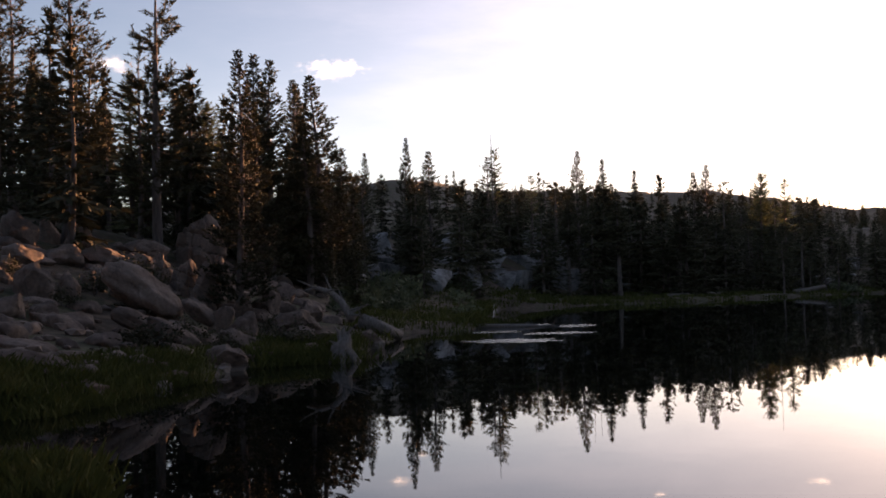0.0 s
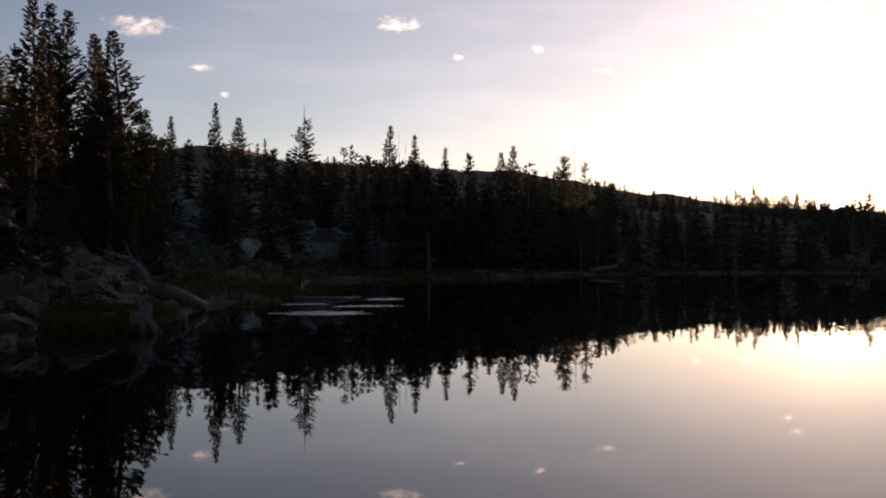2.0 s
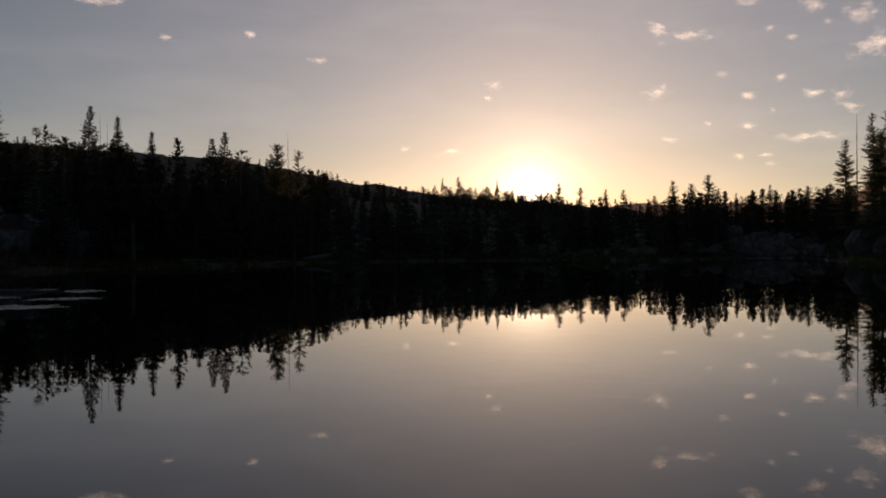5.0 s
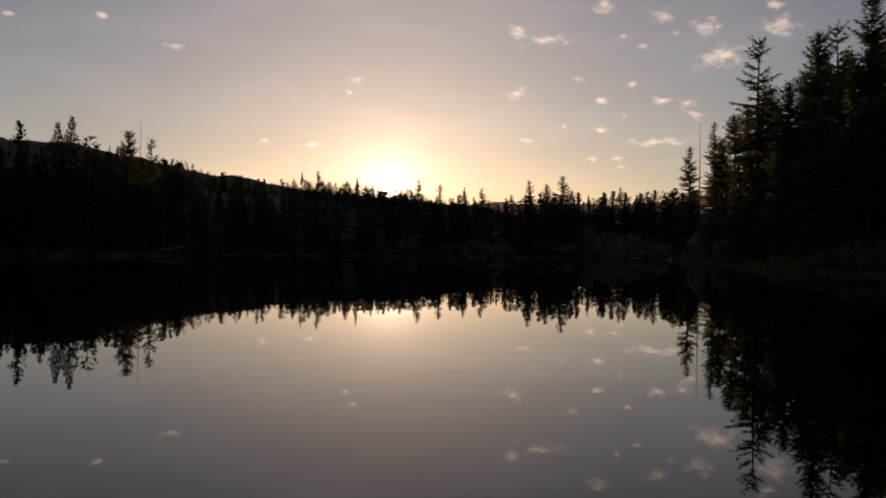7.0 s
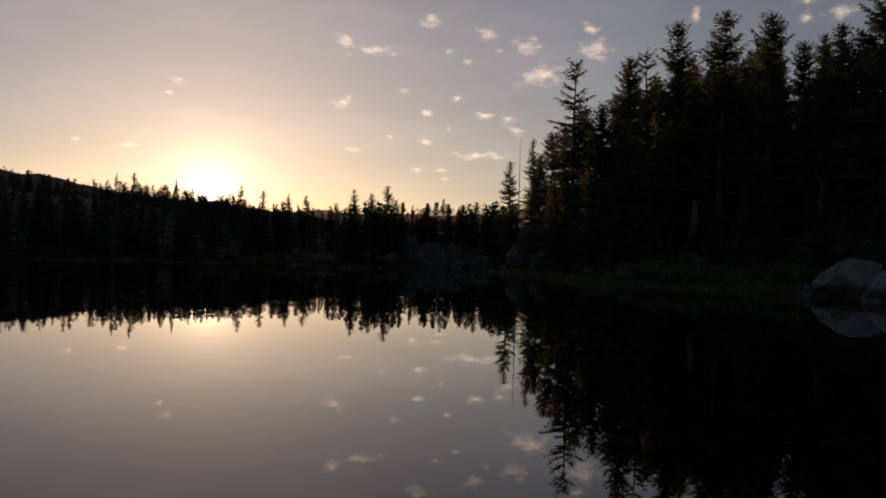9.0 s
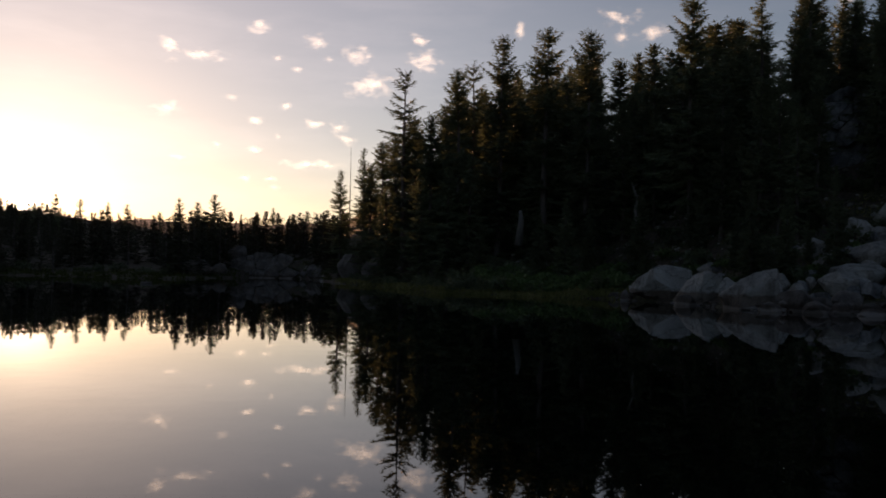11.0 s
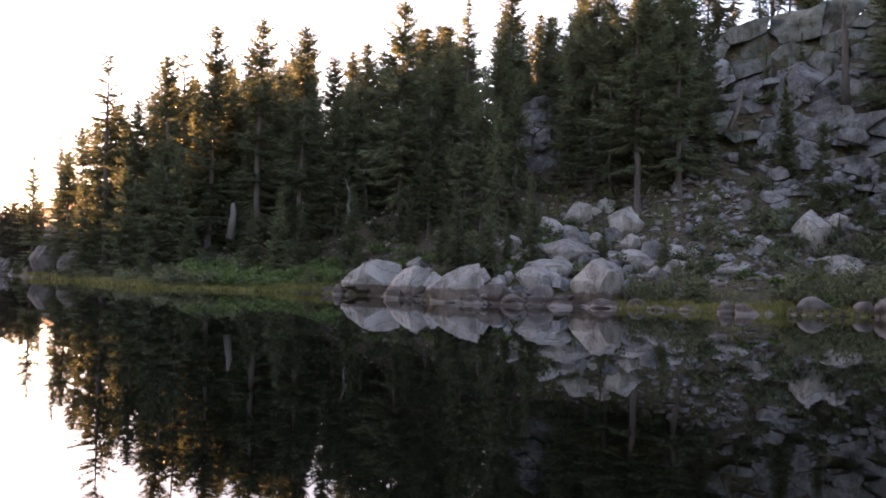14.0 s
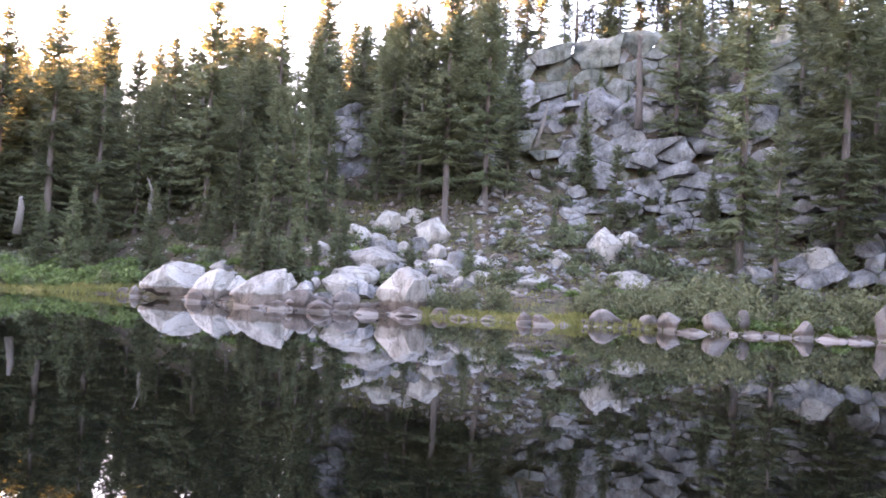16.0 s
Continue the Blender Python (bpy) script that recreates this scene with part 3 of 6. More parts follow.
def snag(name, seed, tall, stubs, label):
    rng = random.Random(seed)
    ob = new(name)
    v, f = [], []
    lean = Vector((rng.uniform(-0.3, 0.3), rng.uniform(-0.3, 0.3), 0))
    pts = [Vector((0, 0, -0.4)), Vector((0, 0, tall * 0.03)), lean * 0.3 + Vector((0, 0, tall * 0.35)), lean * 0.8 + Vector((0, 0, tall * 0.7)), lean + Vector((0, 0, tall))]
    tube(pts, [tall * r for r in (0.022, 0.016, 0.012, 0.007, 0.0015)], 7, v, f)
    trunk = mesh_object("trunk", v, f, DEADWOOD, ob, smooth=True)
    for k in range(stubs):
        u = rng.uniform(0.3, 0.97)
        t = rng.uniform(0, 6.28)
        p = lean * u + Vector((0, 0, tall * u))
        d = Vector((math.cos(t), math.sin(t), rng.uniform(-0.2, 0.5)))
        ln = tall * rng.uniform(0.015, 0.075) * (1.15 - u)
        bv, bf = [], []
        tube([p, p + d * ln, p + d * ln * 1.7 + Vector((0, 0, ln * rng.uniform(-0.3, 0.6)))], [0.04, 0.025, 0.008], 3, bv, bf)
        mesh_object("branch", bv, bf, DEADWOOD, trunk)
    ob["tall"] = tall
    tagged(ob, label, "dead tree")
    return ob


KINDS = {
    "fir": lambda: conifer("conifer_tree", 11, 18, 0.08, 0.245, 44, 6, 0.78, 0.155, NEEDLES, -0.55, 0.34, gaps=0.3, shape=0.64, sticks=False, label="dark green fir with drooping dense boughs on the slope"),
    "fir2": lambda: conifer("conifer_tree", 12, 18, 0.10, 0.225, 42, 6, 0.78, 0.155, NEEDLES, -0.45, 0.30, gaps=0.6, shape=0.56, ragged=0.5, sticks=False, label="dark green fir with uneven layered boughs on the slope"),
    "fir3": lambda: conifer("conifer_tree", 13, 18, 0.11, 0.195, 42, 6, 0.74, 0.145, NEEDLES, -0.50, 0.32, gaps=0.7, shape=0.52, ragged=0.45, sticks=False, label="tall narrow fir with a bare lower trunk"),
    "fir4": lambda: conifer("conifer_tree", 26, 18, 0.17, 0.280, 44, 6, 0.80, 0.15, NEEDLES, -0.45, 0.26, gaps=0.5, shape=0.60, ragged=0.5, sticks=False, label="broad old fir with drooping boughs over a bare trunk"),
    "hem": lambda: conifer("conifer_tree", 14, 18, 0.08, 0.205, 40, 6, 0.72, 0.15, NEEDLES, -0.35, 0.18, gaps=0.7, shape=0.74, ragged=0.5, sticks=False, label="spire-shaped mountain hemlock with thin ragged top"),
    "pine": lambda: conifer("pine_tree", 15, 18, 0.10, 0.215, 40, 5, 0.62, 0.033, NEEDLES_SHADED, -0.30, 0.42, brush=9, gaps=0.9, shape=0.72, ragged=0.5, thin=0.15, label="lodgepole pine with clumped tufts and a straight trunk"),
    "pine2": lambda: conifer("pine_tree", 16, 18, 0.16, 0.215, 34, 5, 0.64, 0.033, NEEDLES_SHADED, -0.22, 0.42, brush=9, gaps=1.2, shape=0.58, ragged=0.6, thin=0.15, label="lodgepole pine with open tufted branches on the rocks"),
    "column": lambda: conifer("pine_tree", 31, 18, 0.07, 0.185, 54, 7, 0.48, 0.040, NEEDLES_SHADED, -0.40, 0.45, brush=10, gaps=0.4, shape=0.92, ragged=0.40, thin=0.30, label="slender columnar pine with short upturned tufted boughs"),
    "column2": lambda: conifer("pine_tree", 32, 18, 0.10, 0.175, 50, 7, 0.48, 0.040, NEEDLES_SHADED, -0.30, 0.45, brush=10, gaps=0.7, shape=0.82, ragged=0.50, thin=0.30, label="slender dark pine with a ragged column of short boughs"),
    "pole": lambda: conifer("pine_tree", 33, 18, 0.40, 0.120, 36, 6, 0.60, 0.12, NEEDLES_SHADED, -0.35, 0.25, gaps=0.5, shape=0.80, ragged=0.45, thin=0.16, sticks=False, label="tall pine with a narrow crown over a long bare trunk"),
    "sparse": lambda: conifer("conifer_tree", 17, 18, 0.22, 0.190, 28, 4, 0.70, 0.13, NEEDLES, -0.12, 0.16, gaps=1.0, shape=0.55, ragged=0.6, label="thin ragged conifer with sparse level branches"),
    "far": lambda: conifer("conifer_tree", 18, 14, 0.03, 0.290, 17, 5, 1.4, 0.62, NEEDLES_SHADED, -0.45, 0.25, gaps=0.3, shape=0.85, thin=0.17, sticks=False, label="dark conifer in the forest across the lake"),
    "far2": lambda: conifer("conifer_tree", 19, 14, 0.04, 0.240, 17, 5, 1.25, 0.55, NEEDLES_SHADED, -0.35, 0.25, gaps=0.5, shape=0.8, thin=0.17, sticks=False, label="narrow dark conifer in the forest across the lake"),
    "far3": lambda: conifer("pine_tree", 20, 14, 0.10, 0.235, 15, 4, 1.2, 0.2, NEEDLES_SHADED, -0.2, 0.40, brush=3, gaps=0.6, shape=0.7, ragged=0.5, thin=0.17, sticks=False, label="open-crowned pine in the forest across the lake"),
    "far4": lambda: conifer("conifer_tree", 25, 14, 0.04, 0.270, 16, 5, 1.35, 0.62, NEEDLES_SHADED, -0.4, 0.2, gaps=0.8, shape=0.95, ragged=0.5, thin=0.17, sticks=False, label="ragged dark conifer in the forest across the lake"),
    "mid": lambda: conifer("conifer_tree", 27, 14, 0.05, 0.250, 30, 5, 1.0, 0.30, NEEDLES, -0.5, 0.3, gaps=0.3, shape=0.62, thin=0.14, sticks=False, label="dense dark fir in the wood on the steep shore"),
    "mid2": lambda: conifer("conifer_tree", 28, 14, 0.07, 0.215, 30, 5, 0.95, 0.28, NEEDLES, -0.4, 0.3, gaps=0.5, shape=0.54, ragged=0.5, thin=0.14, sticks=False, label="narrow dark fir in the wood on the steep shore"),
    "small": lambda: conifer("young_conifer", 21, 5, 0.02, 0.215, 29, 5, 0.38, 0.080, NEEDLES, -0.2, 0.30, gaps=0.2, shape=0.85, thin=0.17, sticks=False, label="young green fir standing among rocks"),
    "small2": lambda: conifer("young_conifer", 22, 5, 0.03, 0.170, 29, 5, 0.34, 0.078, NEEDLES, -0.1, 0.30, gaps=0.3, shape=0.9, thin=0.17, sticks=False, label="slender young fir growing on a ledge"),
    "snag": lambda: snag("dead_tree", 23, 16, 16, "bare grey dead tree with short broken branches"),
    "snag2": lambda: snag("dead_tree", 24, 16, 7, "thin bare dead trunk without bark"),
}
FIRST = {}
tree_dice = random.Random(5)


def plant(kind, az, dist, top=None, tall=None, wide=1.0, group="", sink=0.15):
    """Plants a tree at a bearing and distance; top: the height above level at which its tip shows."""
    p = at(az, dist)
    if top is not None:
        tall = EYE + dist * math.tan(radians(top)) - p.z
    p.z -= sink
    if kind not in FIRST:
        first = KINDS[kind]()
        FIRST[kind] = [first, first["tall"], False]
    first, size, used = FIRST[kind]
    k = max(tall, 1.0) / size
    m = Matrix.Translation(p) @ pose(0, 0, 0, tree_dice.uniform(-1.2, 1.2), tree_dice.uniform(-1.2, 1.2), tree_dice.uniform(0, 360)) @ Matrix.Diagonal((k * wide, k * wide, k, 1))
    if used:
        ob = copy_thing(first, m)
        ob.matrix_basis = m
    else:
        ob, FIRST[kind][2] = first, True
        ob.matrix_basis = m
    if group:
        ob["group"] = group
    return ob


# pines on the rocky point: bearing, distance, height of the tip
G = "pines on the rocky point"
for kind, az, d, top, wide in [
        ("pine", -25.8, 44, 21, 1.35), ("pine", -24.6, 47, 18, 1.25), ("fir", -23.5, 52, 13, 1.2), ("pine", -21.9, 38, 20.5, 0.95), ("pine", -20.6, 50, 15.5, 1.0), ("far3", -19.6, 55, 11, 1.1),
        ("hem", -18.4, 48, 13.4, 1.2), ("pine2", -16.9, 42, 19.5, 1.2), ("pine", -15.0, 50, 12.6, 1.0), ("fir2", -14.1, 52, 11.6, 1.3),
        ("column", -12.3, 33, 14.9, 1.05), ("column2", -11.0, 45, 14.5, 1.1), ("column", -10.3, 46, 14.1, 1.25), ("column", -9.0, 50, 13.1, 1.05), ("column2", -8.5, 52, 12.8, 1.0), ("column2", -11.7, 52, 10.5, 1.5),
        ("column", -7.4, 48, 13.3, 1.4), ("column2", -8.1, 46, 10.5, 1.5), ("column2", -6.1, 62, 8.9, 1.2)]:
    plant(kind, az, d, top, wide=wide, group=G)
# trees on the far meadow shore
G = "trees on the meadow shore"
for kind, az, d, top, wide in [
        ("column", -4.77, 78, 8.6, 0.95), ("column", -2.2, 78, 9.45, 0.85), ("column2", -0.68, 82, 8.6, 1.2), ("far2", 0.9, 190, 7.3, 0.8), ("snag", 3.25, 96, 9.45, 0.75), ("pine", 2.95, 95, 8.1, 1.3), ("sparse", 3.35, 97, 8.6, 1.1),
        ("sparse", 5.5, 106, 6.9, 1.2), ("far3", 6.5, 112, 6.5, 1.0), ("column", 8.3, 110, 8.2, 1.1), ("snag2", 9.0, 112, 7.75, 0.4), ("snag2", 9.35, 114, 7.3, 0.4), ("pole", 10.05, 112, 7.7, 1.3),
        ("pole", 11.7, 114, 6.95, 1.3), ("pole", 10.75, 96, 5.9, 1.5), ("pole", 7.7, 95, 5.6, 1.5), ("pole", 9.5, 98, 5.4, 1.6), ("far2", 13.2, 116, 6.55, 0.9), ("column2", 15.2, 118, 6.6, 1.1), ("column", 16.05, 117, 6.95, 1.2), ("pole", 14.3, 100, 5.2, 1.6), ("far3", 17.0, 116, 5.9, 1.0), ("fir3", 18.9, 118, 6.3, 0.9),
        ("snag2", 19.72, 120, 7.0, 0.4), ("sparse", 20.25, 120, 5.9, 1.2), ("far", -3.6, 100, 7.2, 0.8), ("far", -1.5, 105, 7.0, 0.9), ("far2", -5.4, 95, 7.2, 0.8)]:
    plant(kind, az, d, top, wide=wide * (1.3 if kind.startswith(("far", "hem", "fir")) else 1.0), group=G)
# tips along the far end of the lake
G = "trees at the far end of the lake"
# the tree at 29.55 is added to keep the sun off the rocky point
for kind, az, d, top, wide in [
        ("mid", 29.55, 192, 3.7, 1.1), ("hem", 29.05, 190, 4.25, 0.7), ("mid", 30.05, 193, 4.3, 0.8), ("mid2", 27.9, 190, 3.7, 0.9), ("mid2", 31.75, 190, 3.75, 0.9), ("hem", 32.4, 190, 4.1, 0.6), ("mid", 33.3, 195, 3.5, 0.9),
        ("mid", 36.15, 180, 3.85, 0.9), ("mid2", 37.45, 178, 3.6, 1.0), ("hem", 38.95, 175, 3.5, 1.0), ("mid", 40.05, 175, 3.4, 1.0), ("mid2", 41.8, 172, 3.02, 1.0), ("mid", 42.95, 168, 3.9, 0.9),
        ("mid2", 43.95, 166, 3.7, 1.0), ("mid", 44.95, 165, 4.2, 1.0), ("mid2", 45.5, 168, 3.3, 1.0), ("hem", 46.55, 166, 3.1, 0.9), ("mid2", 47.45, 166, 3.1, 1.0), ("hem", 48.35, 170, 3.55, 1.0),
        ("mid2", 49.6, 168, 3.2, 1.0), ("mid", 50.4, 165, 3.4, 1.0), ("mid2", 51.5, 160, 3.0, 1.0), ("mid", 35.1, 182, 3.3, 1.0), ("mid2", 34.4, 188, 3.25, 0.9)]:
    plant(kind, az, d, top, wide=wide * 1.25, group=G)
# firs along the steep shore
G = "firs on the steep shore"
for kind, az, d, top, wide in [
        ("hem", 52.4, 112, 6.0, 1.2), ("snag2", 53.0, 118, 7.4, 0.45), ("hem", 53.75, 118, 7.4, 1.0), ("fir2", 55.0, 108, 7.8, 1.2), ("sparse", 56.4, 95, 12.1, 1.2), ("fir", 57.9, 90, 9.6, 1.1),
        ("fir2", 59.7, 88, 12.3, 1.0), ("sparse", 60.5, 92, 12.6, 1.3), ("fir3", 62.0, 86, 14.2, 1.0), ("fir", 63.1, 90, 11.3, 0.9), ("fir3", 64.9, 84, 14.8, 1.1), ("fir2", 67.3, 82, 14.6, 0.95),
        ("fir2", 69.3, 86, 12.9, 1.0), ("hem", 71.3, 84, 13.7, 1.1), ("fir4", 73.6, 74.5, 16.1, 0.95), ("fir2", 76.3, 78, 13.5, 1.0), ("hem", 77.4, 80, 16.5, 1.1), ("fir", 79.6, 76, 15.4, 0.9),
        ("fir2", 80.0, 84, 17.8, 1.0), ("fir", 84.3, 74, 17.3, 0.8), ("fir3", 85.2, 72, 18.0, 0.9), ("fir", 86.2, 70, 17.0, 0.8), ("fir4", 87.9, 67.5, 20.5, 0.82), ("fir2", 90.3, 68, 19.5, 0.85),
        ("fir3", 105.4, 63, 21.5, 0.95), ("hem", 107.6, 60, 12.0, 0.9), ("fir", 109.8, 72, 20.5, 0.75), ("fir3", 110.9, 66, 21.5, 1.05), ("fir", 112.6, 70, 19.0, 0.8), ("fir3", 108.6, 76, 19.5, 0.9), ("fir2", 116, 64, 18, 1.0), ("fir", 119, 66, 19, 1.0)]:
    plant(kind, az, d, top, wide=wide, group=G)
for kind, az, d, top, wide in [
        ("fir", 54.3, 104, 6.4, 1.25), ("fir2", 55.8, 100, 8.2, 1.25), ("fir", 56.9, 97, 9.4, 1.2), ("fir2", 58.7, 95, 10.2, 1.15),
        ("mid", 55.3, 92, 5.0, 1.2), ("mid2", 57.3, 87, 5.6, 1.3), ("mid", 59.0, 85, 6.4, 1.2), ("mid", 60.3, 85, 7.0, 1.2)]:
    plant(kind, az, d, top, wide=wide, group=G)
# firs low on the slope behind the boulders: bearing, height of the foot and of the tip
for kind, az, low, top, wide in [
        ("fir3", 75.3, 2.2, 12.2, 0.8), ("mid2", 77.3, 2.4, 11.4, 0.9), ("fir3", 78.5, 2.6, 12.6, 0.75), ("mid2", 79.5, 2.3, 10.5, 0.9), ("fir3", 80.5, 2.9, 12.3, 0.75), ("mid", 76.4, 2.7, 9.0, 0.9),
        ("mid2", 83.6, 5.2, 14.2, 0.8), ("mid", 74.6, 2.6, 9.6, 0.9)]:
    plant(kind, az, foot(az, low), top, wide=wide, group=G)
# trees above the cliff
G = "trees above the cliff"
for kind, az, d, top, wide in [
        ("sparse", 91.8, 92, 18.5, 1.0), ("fir3", 93.2, 95, 19.5, 0.9), ("pine", 96.3, 94, 20, 0.9), ("fir3", 98.0, 92, 21, 0.9), ("pine2", 100.2, 92, 20.5, 0.9), ("fir2", 101.6, 74, 21.0, 0.8),
        ("fir3", 103.5, 88, 22, 0.9), ("pine", 108.9, 90, 21, 1.0), ("pine2", 110.0, 92, 20, 1.0), ("hem", 89.0, 90, 18.5, 0.9), ("fir3", 114.6, 90, 21, 1.0)]:
    plant(kind, az, d, top, wide=wide, group=G)
# young trees between the rocks
G = "young firs among the rocks"
for kind, az, low, top, wide in [
        ("small2", 93.1, 10.5, 13.1, 0.9), ("small2", 95.1, 10.7, 13.4, 0.8), ("small", 96.3, 6.0, 11.7, 0.9), ("small", 81.6, 0.8, 6.5, 0.8), ("small2", 76.6, 0.74, 3.5, 1.0), ("small2", 80.1, 2.29, 4.1, 1.0), ("small2", 78.0, 1.84, 3.0, 1.1), ("small", 78.9, 2.06, 4.7, 1.1), ("small2", 85.9, 1.7, 4.3, 0.7), ("small", 70.9, -0.3, 2.0, 1.2), ("small", 70.6, -0.2, 5.2, 1.1), ("small2", 77.0, 2.0, 5.6, 1.0),
        ("small2", 101.3, 4.5, 7.3, 1.0), ("small2", 109.4, 1.6, 4.6, 1.1), ("small", 111.3, 1.3, 4.9, 1.2), ("small2", 98.7, 10.9, 12.6, 1.0),
        ("small", 66.3, 1.4, 4.6, 1.1), ("small2", 103.9, 3.8, 8.5, 1.0), ("small", 79.0, 1.6, 3.9, 1.2),
        ("small2", 67.6, 1.2, 4.0, 1.2), ("small", 64.6, 1.1, 3.6, 1.2), ("small2", 89.6, 2.2, 4.4, 1.0), ("small", 94.6, 3.4, 5.4, 1.1), ("small2", 100.4, 2.0, 3.6, 1.2), ("small2", 105.2, 1.4, 3.6, 1.2), ("small", 99.5, 3.6, 5.4, 1.2)]:
    d = foot(az, low)
    if az < 90:
        d = min(d, shore(az) + 9 + 2 * math.sin(az * 7))
    plant(kind, az, d, top, wide=wide, group=G)


def spots(seed, n, az0, az1, near, deep, tall0, tall1, kinds):
    rng = random.Random(seed)
    for _ in range(n):
        a = rng.uniform(az0, az1)
        if 80.5 < a < 90.5:
            near = max(near, 17)
        yield rng.choice(kinds), a, shore(a) + near + deep * rng.random() ** 1.3, rng.uniform(tall0, tall1), rng.uniform(0.75, 1.15), rng.uniform(0, 6.28)


SKY_AZ = (-8, -4, 1, 2, 4, 9, 12, 16, 20.6, 22, 23.6, 25.3, 26.4, 29, 32.5, 35.5, 37.7, 41.4, 43.8, 50, 53)
SKY_EL = (8.5, 6.8, 6.8, 6.4, 6.1, 6.2, 5.8, 5.4, 4.9, 4.5, 3.95, 3.7, 3.5, 3.55, 3.35, 3.05, 2.8, 2.65, 2.95, 3.1, 3.6)


def fitting(a, d, tall):
    """Tree height that fits the skyline seen from the camera; 0 where kept clear."""
    p = at(a, d)
    across, along = 0.825 * p.x - 0.565 * p.y, 0.565 * p.x + 0.825 * p.y
    if -0.6 < a < 3 and d < 72 or 80.7 < a < 83.8 and d < 85:
        return 0.0
    if d < 102 and (-4.8 < a < -2.1 or -1.0 < a < 1.0 or 3.0 < a < 5.0):
        return 0.0
    # a strip kept low so the sun reaches the rocky point
    if -33 < across < -24.5 and along > 22:
        tall = min(tall, 3.3 + (along - 20) * 0.054 - p.z)
    if -8 < a < 53:
        tall = min(tall, EYE + d * math.tan(radians(float(np.interp(a, SKY_AZ, SKY_EL)) + 0.25 * math.sin(a * 41 + d))) - p.z)
    return tall if tall > 1.6 else 0.0


def forest(group, *where):
    for kind, a, d, tall, wide, _ in spots(*where):
        tall = fitting(a, d, tall)
        if not tall:
            continue
        plant(kind, a, d, tall=tall, wide=wide, group=group)


def far_wood(name, label, *where):
    """A wood too far off to count: all its trunks and crowns in one growth."""
    verts, faces, slots, count = [], [], [], 0
    for kind, a, d, tall, wide, turn in spots(*where):
        tall = fitting(a, d, tall)
        if not tall:
            continue
        first, size, _ = FIRST[kind]
        p, k = at(a, d), tall / size
        c, s = math.cos(turn) * k * wide * 1.55, math.sin(turn) * k * wide * 1.55
        for child in first.children:
            me = child.data
            co = np.empty(len(me.vertices) * 3)
            me.vertices.foreach_get("co", co)
            co = co.reshape(-1, 3)
            verts.append(np.stack([co[:, 0] * c - co[:, 1] * s + p.x, co[:, 0] * s + co[:, 1] * c + p.y, co[:, 2] * k + p.z - 0.15], 1))
            idx = np.empty(len(me.loops), dtype=np.int64)
            me.loops.foreach_get("vertex_index", idx)
            bark = child.name.startswith("trunk")
            corners = 4 if bark else 3
            faces += (idx.reshape(-1, corners) + count).tolist()
            slots.append(np.full(len(idx) // corners, 1 if bark else 0, dtype=np.int32))
            count += len(co)
    v = np.concatenate(verts)
    me = bpy.data.meshes.new(name)
    me.from_pydata(v.tolist(), [], faces)
    me.materials.append(first.children[1].data.materials[0] if first.children[1].name.startswith("crown") else first.children[0].data.materials[0])
    me.materials.append(BARK)
    me.polygons.foreach_set("material_index", np.concatenate(slots))
    tagged(new(name, me), label, "forest", kind="stuff")


# tall wood added on the shoulder of the hill to block the sun
hill_dice = random.Random(41)
for _ in range(40):
    a = hill_dice.uniform(58.5, 68)
    plant(hill_dice.choice(("mid", "mid2")), a, hill_dice.uniform(104, 150), float(np.interp(a, (57, 60, 64, 68), (8.0, 11.3, 13.0, 13.6))) - hill_dice.uniform(0, 2.2), wide=hill_dice.uniform(0.9, 1.2), group="wood on the steep shore")
for _ in range(24):
    a = hill_dice.uniform(57, 82)
    plant(hill_dice.choice(("small", "small2")), a, shore(a) + hill_dice.uniform(9, 26), tall=hill_dice.uniform(1.6, 4.8), wide=hill_dice.uniform(0.9, 1.4), group="young firs among the rocks")
for _ in range(22):
    a = hill_dice.uniform(90.5, 113)
    plant(hill_dice.choice(("small", "small2")), a, shore(a) + hill_dice.uniform(9, 29), tall=hill_dice.uniform(1.4, 3.4), wide=hill_dice.uniform(0.9, 1.3), group="young firs among the rocks")
forest("wood on the steep shore", 42, 22, 57, 68, 17, 22, 8, 13, ("mid", "mid2"))
for kind, az, d, top, wide in [
        ("fir3", 94.7, 90, 19, 0.9), ("mid", 97.2, 92, 18.6, 1.0), ("fir2", 99.2, 94, 20, 0.9), ("mid2", 102.5, 90, 19.5, 1.0), ("fir", 104.6, 88, 21, 0.9), ("fir2", 106.8, 90, 21, 1.0), ("mid", 112.4, 88, 20, 1.1), ("fir2", 104.2, 76, 15.5, 0.9)]:
    plant(kind, az, d, top, wide=wide, group="trees above the cliff")
for _ in range(16):
    a = hill_dice.uniform(75, 92)
    plant(hill_dice.choice(("mid", "mid2")), a, hill_dice.uniform(84, 100), float(np.interp(a, (75, 80, 92), (13.5, 16.0, 17.5))) - hill_dice.uniform(0, 2.0), wide=hill_dice.uniform(1.0, 1.3), group="wood on the steep shore")
for kind, az, d, top, wide in [
        ("fir", 92.4, 92, 19.5, 1.0), ("pine", 95.4, 93, 20.5, 1.1), ("fir2", 97.4, 94, 21, 1.0), ("fir", 100.8, 93, 21.5, 0.9), ("fir2", 102.0, 90, 21, 1.0), ("fir", 107.2, 92, 21.5, 1.0), ("fir2", 89.9, 74, 19.5, 0.9), ("mid", 91.0, 84, 17.5, 1.1)]:
    plant(kind, az, d, top, wide=wide, group="trees above the cliff")
plant("fir", 102.7, 75, 18.0, wide=0.7, group="trees above the cliff")
plant("fir2", 98.2, 66, 9.2, wide=1.0, group="trees above the cliff")
